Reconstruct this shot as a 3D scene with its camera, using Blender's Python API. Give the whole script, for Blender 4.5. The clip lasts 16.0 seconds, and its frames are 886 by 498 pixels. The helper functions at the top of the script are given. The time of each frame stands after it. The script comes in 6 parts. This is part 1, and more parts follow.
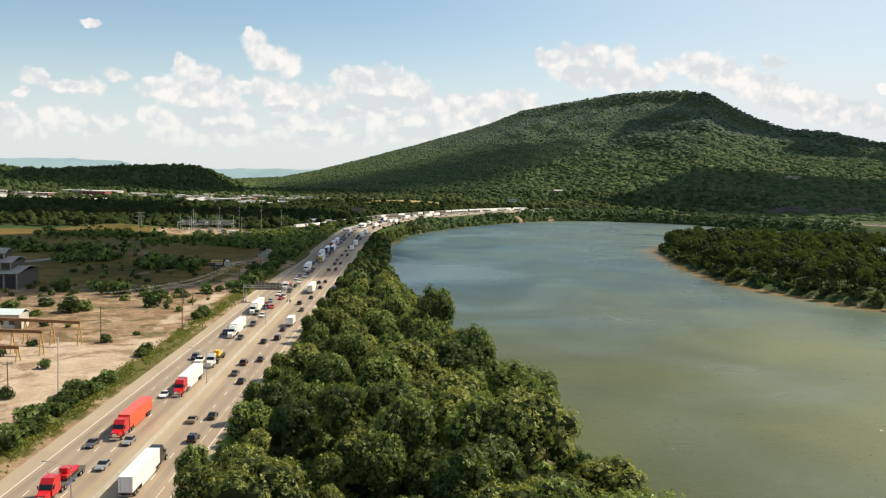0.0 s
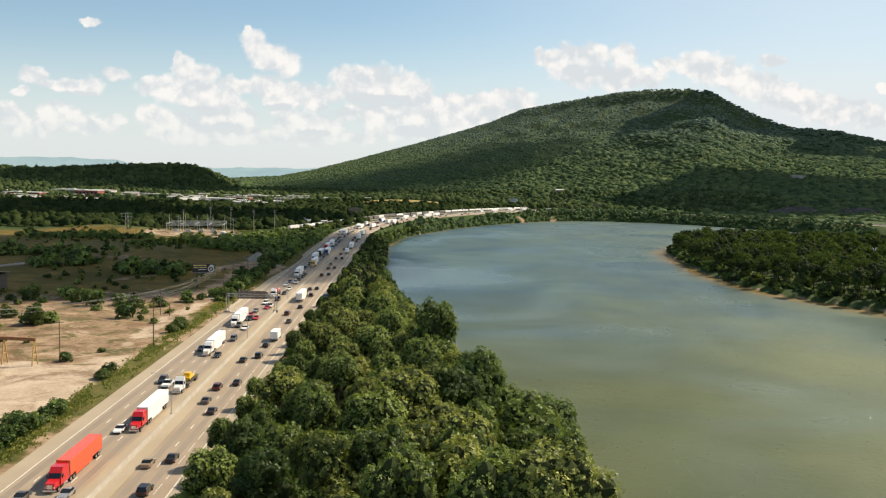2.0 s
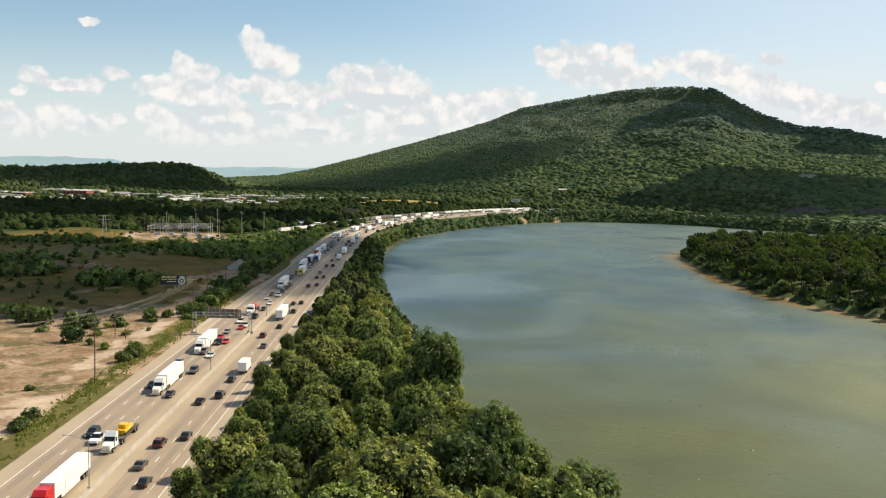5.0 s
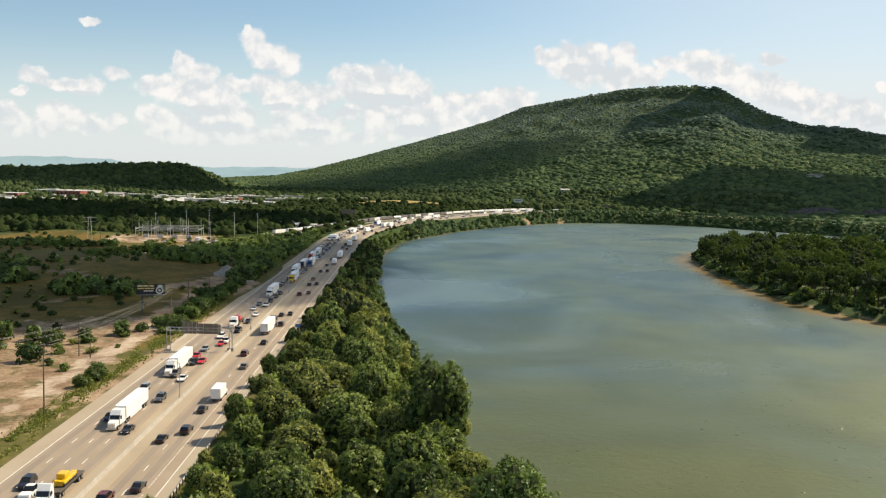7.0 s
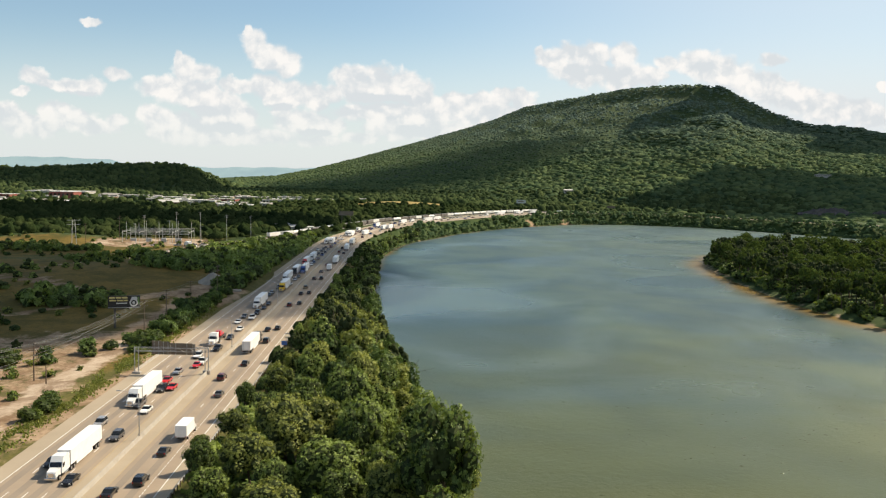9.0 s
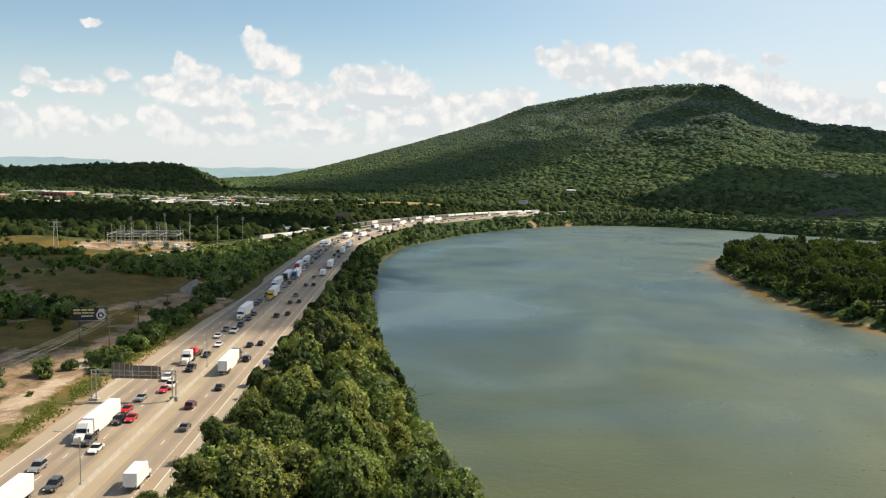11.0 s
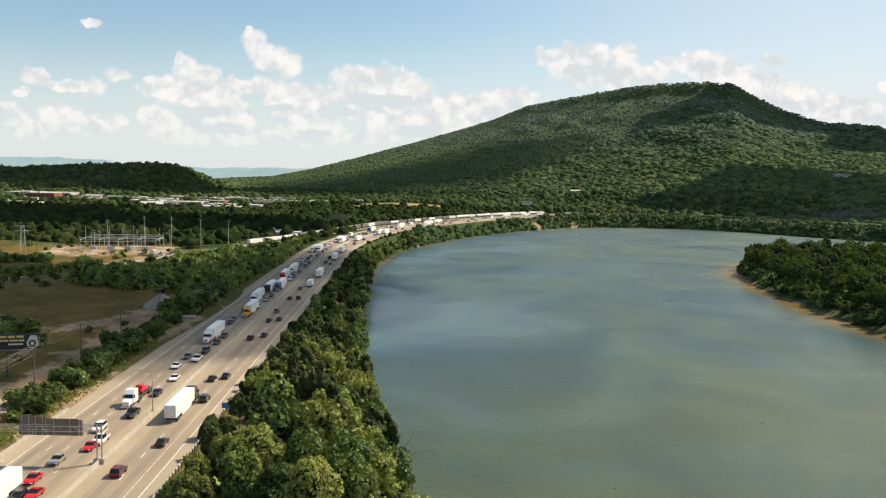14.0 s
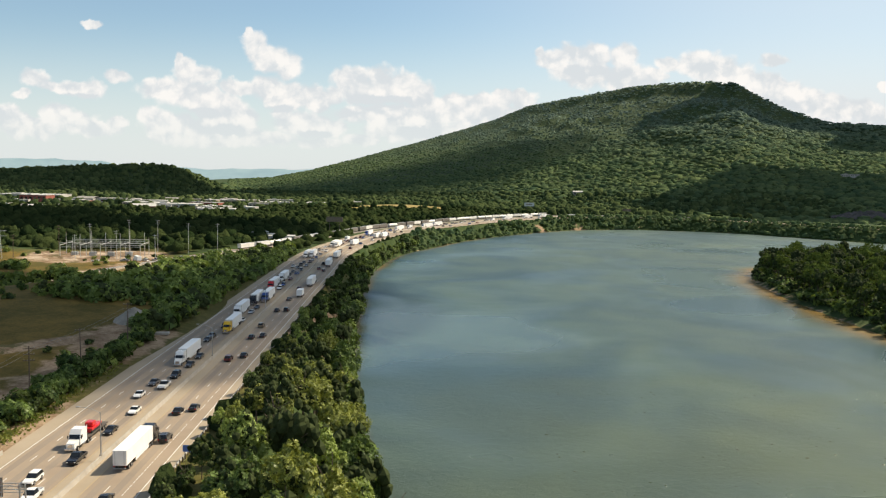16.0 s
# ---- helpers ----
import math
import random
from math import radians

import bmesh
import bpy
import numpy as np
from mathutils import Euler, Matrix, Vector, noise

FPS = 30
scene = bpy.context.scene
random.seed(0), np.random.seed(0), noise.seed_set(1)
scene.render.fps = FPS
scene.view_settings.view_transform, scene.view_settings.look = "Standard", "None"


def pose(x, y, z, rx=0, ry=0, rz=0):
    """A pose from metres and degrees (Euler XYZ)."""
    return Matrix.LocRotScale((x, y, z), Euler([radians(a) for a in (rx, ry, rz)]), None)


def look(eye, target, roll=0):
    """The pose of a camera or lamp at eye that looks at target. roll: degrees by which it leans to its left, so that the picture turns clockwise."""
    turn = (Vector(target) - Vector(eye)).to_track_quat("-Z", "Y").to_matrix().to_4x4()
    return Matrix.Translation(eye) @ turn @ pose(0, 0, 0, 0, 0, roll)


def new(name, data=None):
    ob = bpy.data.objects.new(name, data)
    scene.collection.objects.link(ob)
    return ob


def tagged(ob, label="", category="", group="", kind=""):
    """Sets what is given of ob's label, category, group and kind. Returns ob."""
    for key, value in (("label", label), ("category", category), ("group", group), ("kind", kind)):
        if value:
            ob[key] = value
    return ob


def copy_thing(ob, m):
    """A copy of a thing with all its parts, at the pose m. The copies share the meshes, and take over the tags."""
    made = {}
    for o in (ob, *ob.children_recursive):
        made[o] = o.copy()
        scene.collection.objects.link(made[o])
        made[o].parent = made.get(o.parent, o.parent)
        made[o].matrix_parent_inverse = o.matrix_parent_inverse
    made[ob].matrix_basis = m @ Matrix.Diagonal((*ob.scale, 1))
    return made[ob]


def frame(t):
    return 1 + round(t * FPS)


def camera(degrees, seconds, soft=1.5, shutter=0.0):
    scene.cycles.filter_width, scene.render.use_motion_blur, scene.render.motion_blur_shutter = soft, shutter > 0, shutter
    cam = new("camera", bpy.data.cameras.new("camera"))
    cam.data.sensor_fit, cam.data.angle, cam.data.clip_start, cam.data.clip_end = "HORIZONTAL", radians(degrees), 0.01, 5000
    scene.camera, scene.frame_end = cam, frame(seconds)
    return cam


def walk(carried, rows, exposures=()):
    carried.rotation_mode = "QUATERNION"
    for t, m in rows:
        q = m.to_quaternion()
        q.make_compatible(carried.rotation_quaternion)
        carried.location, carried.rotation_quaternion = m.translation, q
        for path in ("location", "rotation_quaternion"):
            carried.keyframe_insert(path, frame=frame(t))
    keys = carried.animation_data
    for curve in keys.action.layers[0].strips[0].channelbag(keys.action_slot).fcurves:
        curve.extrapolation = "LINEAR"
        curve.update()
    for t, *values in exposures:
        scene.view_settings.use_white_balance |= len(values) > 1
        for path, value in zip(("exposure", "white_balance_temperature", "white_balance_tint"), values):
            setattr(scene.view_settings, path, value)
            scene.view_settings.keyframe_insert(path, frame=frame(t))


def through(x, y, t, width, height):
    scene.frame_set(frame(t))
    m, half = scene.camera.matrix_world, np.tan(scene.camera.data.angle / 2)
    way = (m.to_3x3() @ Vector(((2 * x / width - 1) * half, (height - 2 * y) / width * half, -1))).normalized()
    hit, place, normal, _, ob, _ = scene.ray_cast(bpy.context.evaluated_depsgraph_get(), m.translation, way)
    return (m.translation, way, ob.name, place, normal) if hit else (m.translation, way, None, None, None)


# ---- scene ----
# ---- camera: a drone flying ahead over the river bank ----
FLIGHT = (  # seconds, x, y, z, tilt, yaw, roll
    (0, 0.00, 0.00, 58.85, 84.791, -0.000, 1.188),
    (0.5, -0.17, 7.67, 58.76, 84.780, -0.006, 1.194),
    (1, -0.32, 15.33, 58.66, 84.766, -0.018, 1.200),
    (1.5, -0.47, 22.98, 58.59, 84.748, -0.034, 1.204),
    (2, -0.60, 30.66, 58.56, 84.736, -0.053, 1.204),
    (2.5, -0.73, 38.38, 58.58, 84.730, -0.064, 1.199),
    (3, -0.82, 46.14, 58.62, 84.723, -0.074, 1.192),
    (3.5, -0.89, 53.93, 58.66, 84.712, -0.079, 1.185),
    (4, -0.92, 61.72, 58.68, 84.702, -0.085, 1.178),
    (6.5, -1.49, 99.78, 58.22, 84.680, -0.078, 1.155),
    (7, -1.62, 107.24, 58.21, 84.683, -0.056, 1.147),
    (7.5, -1.75, 114.70, 58.21, 84.689, -0.042, 1.138),
    (8, -1.88, 122.14, 58.22, 84.695, -0.031, 1.128),
    (8.5, -2.01, 129.58, 58.21, 84.700, -0.019, 1.118),
    (9, -2.14, 137.01, 58.19, 84.703, -0.002, 1.109),
    (11.5, -2.53, 174.40, 57.35, 84.721, 0.033, 1.096),
    (12, -2.63, 182.07, 57.27, 84.716, 0.041, 1.092),
    (12.5, -2.71, 189.75, 57.21, 84.715, 0.046, 1.086),
    (13, -2.77, 197.41, 57.14, 84.718, 0.047, 1.079),
    (13.5, -2.80, 205.03, 57.07, 84.722, 0.051, 1.070),
    (14, -2.78, 212.62, 57.00, 84.731, 0.055, 1.060),
    (14.5, -2.76, 220.12, 56.96, 84.741, 0.060, 1.044),
    (15, -2.74, 227.53, 56.96, 84.755, 0.065, 1.022),
    (15.5, -2.79, 234.82, 56.98, 84.770, 0.069, 0.995),
    (16, -2.86, 242.09, 57.02, 84.790, 0.072, 0.965),
)
cam = camera(55.83, 16.0, soft=1.2)
walk(cam, [(t, pose(x, y, z, tilt, 0, yaw) @ pose(0, 0, 0, 0, 0, roll)) for t, x, y, z, tilt, yaw, roll in FLIGHT],
     exposures=((0, 0.40, 6800, 10), (16, 0.40, 6800, 10)))

# ---- world, sun, sky with cumulus ----
SUN_DIR = Vector((0.61, 0.35, 0.71)).normalized()
sun = new("sun", bpy.data.lights.new("sun", "SUN"))
sun.data.energy, sun.data.angle, sun.data.color = 5.3, radians(0.5), (1.0, 0.88, 0.69)
sun.matrix_world = look(SUN_DIR * 900, (0, 0, 0))

world = bpy.data.worlds.new("world")
scene.world = world
world.use_nodes = True
wt = world.node_tree
wt.nodes.clear()


class Graph:
    """Small helper to wire shader nodes."""

    def __init__(self, tree):
        self.tree = tree

    def add(self, kind, **values):
        node = self.tree.nodes.new(kind)
        for key, value in values.items():
            setattr(node, key, value)
        return node

    def feed(self, node, slot, value):
        if hasattr(value, "is_output"):
            self.tree.links.new(value, node.inputs[slot])
        else:
            node.inputs[slot].default_value = value

    def math(self, op, a, b=0.0, c=0.0, clamp=False):
        node = self.add("ShaderNodeMath", operation=op, use_clamp=clamp)
        for i, value in enumerate((a, b, c)):
            self.feed(node, i, value)
        return node.outputs[0]

    def ramp(self, value, low, high, out_low=0.0, out_high=1.0, smooth=True):
        node = self.add("ShaderNodeMapRange", interpolation_type="SMOOTHSTEP" if smooth else "LINEAR")
        for i, v in enumerate((value, low, high, out_low, out_high)):
            self.feed(node, i, v)
        return node.outputs[0]

    def noise(self, vector, scale, detail=4.0, rough=0.55, warp=0.0):
        node = self.add("ShaderNodeTexNoise")
        if vector is not None:
            self.feed(node, "Vector", vector)
        for slot, v in (("Scale", scale), ("Detail", detail), ("Roughness", rough), ("Distortion", warp)):
            self.feed(node, slot, v)
        return node.outputs[0]

    def mix(self, factor, a, b):
        node = self.add("ShaderNodeMix", data_type="RGBA")
        self.feed(node, 0, factor)
        for slot, v in ((6, a), (7, b)):
            self.feed(node, slot, (*v, 1) if isinstance(v, tuple) and len(v) == 3 else v)
        return node.outputs[2]


g = Graph(wt)
sky = g.add("ShaderNodeTexSky", sky_type="NISHITA", sun_disc=False)
sky.sun_elevation, sky.sun_rotation = radians(45), radians(60)
sky.altitude, sky.air_density, sky.dust_density, sky.ozone_density = 200, 1.0, 0.6, 1.6
where = g.add("ShaderNodeTexCoord").outputs["Generated"]
parts_of = g.add("ShaderNodeSeparateXYZ")
g.feed(parts_of, 0, where)
dx, dy, dz = parts_of.outputs
ahead = g.math("MAXIMUM", g.math("ABSOLUTE", dy), 0.05)
u, v = g.math("DIVIDE", dx, ahead), g.math("DIVIDE", dz, ahead)
flat = g.add("ShaderNodeCombineXYZ")
for i, value in enumerate((u, v, g.math("GREATER_THAN", dy, 0.0))):
    g.feed(flat, i, value)
uv = flat.outputs[0]
# cumulus as heaps of round puffs: bearing, height over the horizon, half width, half height
TUFT = ((-0.234, 0.159, 0.005, 0.008), (-0.224, 0.144, 0.015, 0.016), (-0.205, 0.131, 0.021, 0.016), (-0.187, 0.122, 0.016, 0.016))
TOWER = ((-0.316, 0.124, 0.006, 0.012), (-0.307, 0.113, 0.014, 0.015), (-0.29, 0.109, 0.018, 0.011), (-0.337, 0.094, 0.025, 0.012), (-0.30, 0.087, 0.034, 0.018),
         (-0.268, 0.072, 0.034, 0.018), (-0.243, 0.06, 0.018, 0.018), (-0.349, 0.059, 0.016, 0.012), (-0.315, 0.048, 0.042, 0.015), (-0.27, 0.046, 0.042, 0.014))
MIDDLE = ((-0.247, 0.097, 0.023, 0.008), (-0.212, 0.097, 0.021, 0.015), (-0.186, 0.085, 0.031, 0.016), (-0.155, 0.085, 0.022, 0.014), (-0.164, 0.054, 0.04, 0.014),
          (-0.194, 0.067, 0.015, 0.008), (-0.134, 0.052, 0.017, 0.011))
DOME = ((-0.112, 0.109, 0.022, 0.014), (-0.078, 0.109, 0.021, 0.015), (-0.057, 0.098, 0.034, 0.018), (-0.096, 0.094, 0.038, 0.016), (-0.031, 0.091, 0.019, 0.016),
        (-0.134, 0.089, 0.015, 0.011), (-0.073, 0.068, 0.065, 0.014), (-0.021, 0.072, 0.027, 0.017), (-0.039, 0.054, 0.042, 0.012))
FLEET = ((-0.486, 0.103, 0.018, 0.011), (-0.469, 0.093, 0.015, 0.007), (-0.445, 0.092, 0.016, 0.009), (-0.42, 0.09, 0.02, 0.011), (-0.502, 0.084, 0.012, 0.006),
         (-0.39, 0.108, 0.016, 0.008), (-0.418, 0.164, 0.012, 0.005))
LOW = ((-0.521, 0.06, 0.017, 0.013), (-0.507, 0.048, 0.021, 0.015), (-0.464, 0.061, 0.018, 0.011), (-0.444, 0.052, 0.025, 0.012), (-0.482, 0.045, 0.027, 0.013),
       (-0.391, 0.052, 0.012, 0.008), (-0.414, 0.043, 0.027, 0.009), (-0.152, 0.034, 0.027, 0.007), (-0.099, 0.038, 0.023, 0.007), (-0.26, 0.036, 0.09, 0.010), (-0.03, 0.050, 0.08, 0.012))
CROWN = ((0.11, 0.142, 0.006, 0.008), (0.119, 0.133, 0.015, 0.011), (0.147, 0.139, 0.023, 0.013), (0.171, 0.14, 0.022, 0.015), (0.207, 0.139, 0.016, 0.014),
         (0.165, 0.119, 0.039, 0.016), (0.207, 0.116, 0.032, 0.014), (0.239, 0.114, 0.018, 0.011))
BROW = ((0.262, 0.13, 0.014, 0.009), (0.298, 0.132, 0.028, 0.016), (0.319, 0.123, 0.031, 0.017), (0.347, 0.115, 0.027, 0.016), (0.375, 0.112, 0.023, 0.015),
        (0.394, 0.10, 0.032, 0.016), (0.419, 0.092, 0.028, 0.014), (0.454, 0.083, 0.031, 0.015), (0.488, 0.083, 0.018, 0.012), (0.504, 0.074, 0.025, 0.013))
SIDE = ((0.385, 0.138, 0.019, 0.008), (0.516, 0.11, 0.009, 0.006), (0.008, 0.084, 0.02, 0.011), (0.037, 0.084, 0.02, 0.011), (0.066, 0.089, 0.013, 0.01),
        (0.09, 0.087, 0.016, 0.01), (0.05, 0.071, 0.068, 0.014))
# their grey flat undersides
UNDER = ((-0.077, 0.083, 0.042, 0.006), (-0.294, 0.065, 0.027, 0.006), (-0.132, 0.069, 0.023, 0.006), (-0.262, 0.048, 0.023, 0.006), (-0.153, 0.044, 0.019, 0.004),
         (-0.039, 0.046, 0.027, 0.006), (-0.436, 0.082, 0.023, 0.004), (0.165, 0.122, 0.021, 0.006), (-0.20, 0.072, 0.02, 0.004))


def warped(amount, scale, detail):
    """The sky's place, pushed about by noise: ragged, billowing edges."""
    node = g.add("ShaderNodeTexNoise")
    for slot, value in (("Vector", uv), ("Scale", scale), ("Detail", detail), ("Roughness", 0.62)):
        g.feed(node, slot, value)
    back, push = g.add("ShaderNodeVectorMath", operation="SUBTRACT"), g.add("ShaderNodeVectorMath", operation="MULTIPLY_ADD")
    g.feed(back, 0, node.outputs["Color"]), g.feed(back, 1, (0.5, 0.5, 0.5))
    g.feed(push, 0, back.outputs[0]), g.feed(push, 1, (amount, amount * 0.8, 0.0)), g.feed(push, 2, uv)
    return push.outputs[0]


def heaped(place, puffs):
    """1 in the middle of a puff, 0 at its rim, below outside."""
    field = None
    for hu, hv, hw, hh in puffs:
        q, away = g.add("ShaderNodeVectorMath", operation="MULTIPLY_ADD"), g.add("ShaderNodeVectorMath", operation="LENGTH")
        g.feed(q, 0, place), g.feed(q, 1, (1 / hw, 1 / hh, 0.0)), g.feed(q, 2, (-hu / hw, -hv / hh, 0.0))
        g.feed(away, 0, q.outputs[0])
        field = away.outputs[1] if field is None else g.math("SMOOTH_MIN", field, away.outputs[1], 0.20)
    return g.math("SUBTRACT", 1.0, field)


ragged = warped(0.026, 30.0, 8.0)
heap = heaped(ragged, TUFT + TOWER + MIDDLE + DOME + FLEET + LOW + CROWN + BROW + SIDE)
heap = g.math("MAXIMUM", heap, -1.0)
# clouds go on outside the view
other = g.ramp(g.noise(where, 3.2, 6.0, 0.6, 0.3), 0.50, 0.74, -1.0, 0.7, False)
beside = g.math("MAXIMUM", g.ramp(g.math("ABSOLUTE", u), 0.62, 0.8), g.math("MAXIMUM", g.math("LESS_THAN", dy, 0.0), g.ramp(v, 0.24, 0.34)))
heap = g.math("ADD", g.math("MULTIPLY", heap, g.math("SUBTRACT", 1.0, beside)), g.math("MULTIPLY", other, beside))
cells = g.add("ShaderNodeTexVoronoi", feature="SMOOTH_F1")
g.feed(cells, "Vector", warped(0.012, 60.0, 4.0)), g.feed(cells, "Scale", 52.0), g.feed(cells, "Smoothness", 0.7), g.feed(cells, "Detail", 1.5)
knobs = g.math("SUBTRACT", 0.42, cells.outputs["Distance"])
shape = g.math("ADD", heap, g.math("MULTIPLY", knobs, 0.55))
cover = g.ramp(shape, -0.50, 0.02)
cover = g.math("MULTIPLY", cover, g.ramp(v, 0.012, 0.085, 0.45, 1.0))
cover = g.math("MULTIPLY", cover, g.ramp(dz, -0.02, 0.04))
shade_at = g.add("ShaderNodeVectorMath", operation="ADD")
g.feed(shade_at, 0, ragged), g.feed(shade_at, 1, (0.0045, 0.008, 0.0))
near_way, far_way = g.noise(ragged, 34.0, 5.0, 0.55), g.noise(shade_at.outputs[0], 34.0, 5.0, 0.55)
lit = g.math("ADD", g.math("MULTIPLY", g.math("SUBTRACT", near_way, far_way), 2.4), g.math("MULTIPLY", knobs, 0.9))
lit = g.math("SUBTRACT", lit, g.ramp(heaped(warped(0.014, 30.0, 5.0), UNDER), -0.5, 0.6, 0.0, 0.75))
core = g.ramp(lit, -0.72, 0.16)
white = g.mix(core, (0.72, 0.775, 0.83), (1.0, 0.99, 0.985))
haze = g.math("ADD", g.ramp(v, 0.005, 0.19, 0.84, 0.10), g.math("MULTIPLY", g.ramp(u, -0.15, 0.50), 0.46), clamp=True)
haze = g.math("MULTIPLY", haze, g.math("GREATER_THAN", v, -0.5))
bg_sky, bg_cloud, bg_haze = (g.add("ShaderNodeBackground") for _ in range(3))
tint = g.add("ShaderNodeMix", data_type="RGBA", blend_type="MULTIPLY")
g.feed(tint, 0, 1.0), g.feed(tint, 6, sky.outputs[0]), g.feed(tint, 7, (0.905, 1.05, 1.06, 1))
g.feed(bg_sky, 0, tint.outputs[2])
g.feed(bg_sky, 1, 0.089)
g.feed(bg_haze, 0, (0.86, 0.93, 0.985, 1))
g.feed(bg_haze, 1, 0.675)
g.feed(bg_cloud, 0, white)
g.feed(bg_cloud, 1, 0.735)
mix_haze, mix_cloud = g.add("ShaderNodeMixShader"), g.add("ShaderNodeMixShader")
g.feed(mix_haze, 0, haze), g.feed(mix_haze, 1, bg_sky.outputs[0]), g.feed(mix_haze, 2, bg_haze.outputs[0])
g.feed(mix_cloud, 0, g.math("MULTIPLY", cover, 0.94)), g.feed(mix_cloud, 1, mix_haze.outputs[0]), g.feed(mix_cloud, 2, bg_cloud.outputs[0])
out = g.add("ShaderNodeOutputWorld")
wt.links.new(mix_cloud.outputs[0], out.inputs[0])

# ---- materials ----
def material(name, low, high, scale=1.0, rough=0.8, metal=0.0, bump=0.0, bump_scale=None, fine=None, per_object=0.0, spec=0.4, coat=0.0):
    """A surface with variation at two scales: low to high by broad noise, and a finer grain over it."""
    m = bpy.data.materials.new(name)
    m.use_nodes = True
    n = Graph(m.node_tree)
    bsdf = m.node_tree.nodes["Principled BSDF"]
    at = n.add("ShaderNodeTexCoord").outputs["Object"]
    broad = n.noise(at, scale, 5.0, 0.6, 0.2)
    grain = n.noise(at, (fine or scale * 9), 4.0, 0.6)
    mixed = n.math("ADD", n.math("MULTIPLY", broad, 0.65), n.math("MULTIPLY", grain, 0.35))
    if per_object:
        rnd = n.add("ShaderNodeObjectInfo").outputs["Random"]
        mixed = n.math("ADD", mixed, n.math("MULTIPLY", n.math("SUBTRACT", rnd, 0.5), per_object))
    colour = n.mix(n.ramp(mixed, 0.30, 0.70, smooth=False), low, high)
    n.feed(bsdf, "Base Color", colour)
    n.feed(bsdf, "Roughness", n.ramp(grain, 0.3, 0.7, max(0.02, rough - 0.08), min(1.0, rough + 0.08)))
    n.feed(bsdf, "Metallic", metal)
    n.feed(bsdf, "Specular IOR Level", spec)
    n.feed(bsdf, "Coat Weight", coat)
    if bump:
        b = n.add("ShaderNodeBump")
        n.feed(b, "Strength", bump), n.feed(b, "Distance", 0.1)
        n.feed(b, "Height", n.noise(at, bump_scale or scale * 6, 5.0, 0.6))
        n.feed(bsdf, "Normal", b.outputs[0])
    return m


def foliage(name, low, high, scale, through=0.42, per_object=0.35, islands=0.5, rugged=0.0, sheen=0.03, low_haze=None, high_haze=None):
    """Leaves: diffuse, some light through them, each clump of its own green."""
    m = bpy.data.materials.new(name)
    m.use_nodes = True
    t = m.node_tree
    t.nodes.clear()
    n = Graph(t)
    at = n.add("ShaderNodeTexCoord").outputs["Object"]
    broad = n.noise(at, scale, 6.0, 0.65)
    isle = n.add("ShaderNodeNewGeometry").outputs["Random Per Island"]
    rnd = n.add("ShaderNodeObjectInfo").outputs["Random"]
    f = n.math("ADD", n.math("MULTIPLY", broad, 0.8), n.math("MULTIPLY", n.math("SUBTRACT", isle, 0.5), islands))
    f = n.math("ADD", f, n.math("MULTIPLY", n.math("SUBTRACT", rnd, 0.5), per_object))
    f = n.ramp(f, 0.1, 0.75, smooth=False)
    colour = n.mix(f, low, high)
    if low_haze:
        # paler, bluer towards the mountain top: distance haze put into the leaf colour
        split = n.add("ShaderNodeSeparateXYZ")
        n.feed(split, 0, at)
        colour = n.mix(n.ramp(n.math("ADD", split.outputs[2], n.math("MULTIPLY", n.math("SUBTRACT", broad, 0.5), 120.0)), 60.0, 300.0), colour, n.mix(f, low_haze, high_haze))
    diff, trans, gloss = n.add("ShaderNodeBsdfDiffuse"), n.add("ShaderNodeBsdfTranslucent"), n.add("ShaderNodeBsdfGlossy")
    n.feed(diff, 0, colour), n.feed(trans, 0, n.mix(0.5, colour, (high[0] * 1.3, high[1] * 1.4, high[2] * 0.7)))
    n.feed(gloss, 0, (0.5, 0.55, 0.5, 1)), n.feed(gloss, 1, 0.45)
    if rugged:
        b = n.add("ShaderNodeBump")
        n.feed(b, "Strength", rugged), n.feed(b, "Distance", 2.2), n.feed(b, "Height", n.noise(at, 0.42, 4.0, 0.65))
        for s in (diff, trans, gloss):
            n.feed(s, "Normal", b.outputs[0])
    s1, s2 = n.add("ShaderNodeMixShader"), n.add("ShaderNodeMixShader")
    n.feed(s1, 0, through), n.feed(s1, 1, diff.outputs[0]), n.feed(s1, 2, trans.outputs[0])
    n.feed(s2, 0, sheen), n.feed(s2, 1, s1.outputs[0]), n.feed(s2, 2, gloss.outputs[0])
    o = n.add("ShaderNodeOutputMaterial")
    t.links.new(s2.outputs[0], o.inputs[0])
    return m


LEAF_A = foliage("leaves broad green", (0.022, 0.048, 0.011), (0.240, 0.305, 0.072), 0.35, 0.24, 0.50, 0.5, 0.0, 0.035)
LEAF_B = foliage("leaves olive", (0.034, 0.056, 0.012), (0.315, 0.335, 0.080), 0.35, 0.24, 0.50, 0.5, 0.0, 0.035)
LEAF_C = foliage("leaves dark", (0.014, 0.034, 0.009), (0.155, 0.220, 0.058), 0.35, 0.22, 0.50, 0.5, 0.0, 0.03)
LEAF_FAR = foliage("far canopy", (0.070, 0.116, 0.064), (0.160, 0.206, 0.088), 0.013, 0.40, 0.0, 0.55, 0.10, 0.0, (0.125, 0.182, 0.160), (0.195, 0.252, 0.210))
LEAF_VALLEY = foliage("valley canopy", (0.015, 0.028, 0.011), (0.052, 0.069, 0.025), 0.014, 0.18, 0.0, 0.5, 0.6, 0.0)
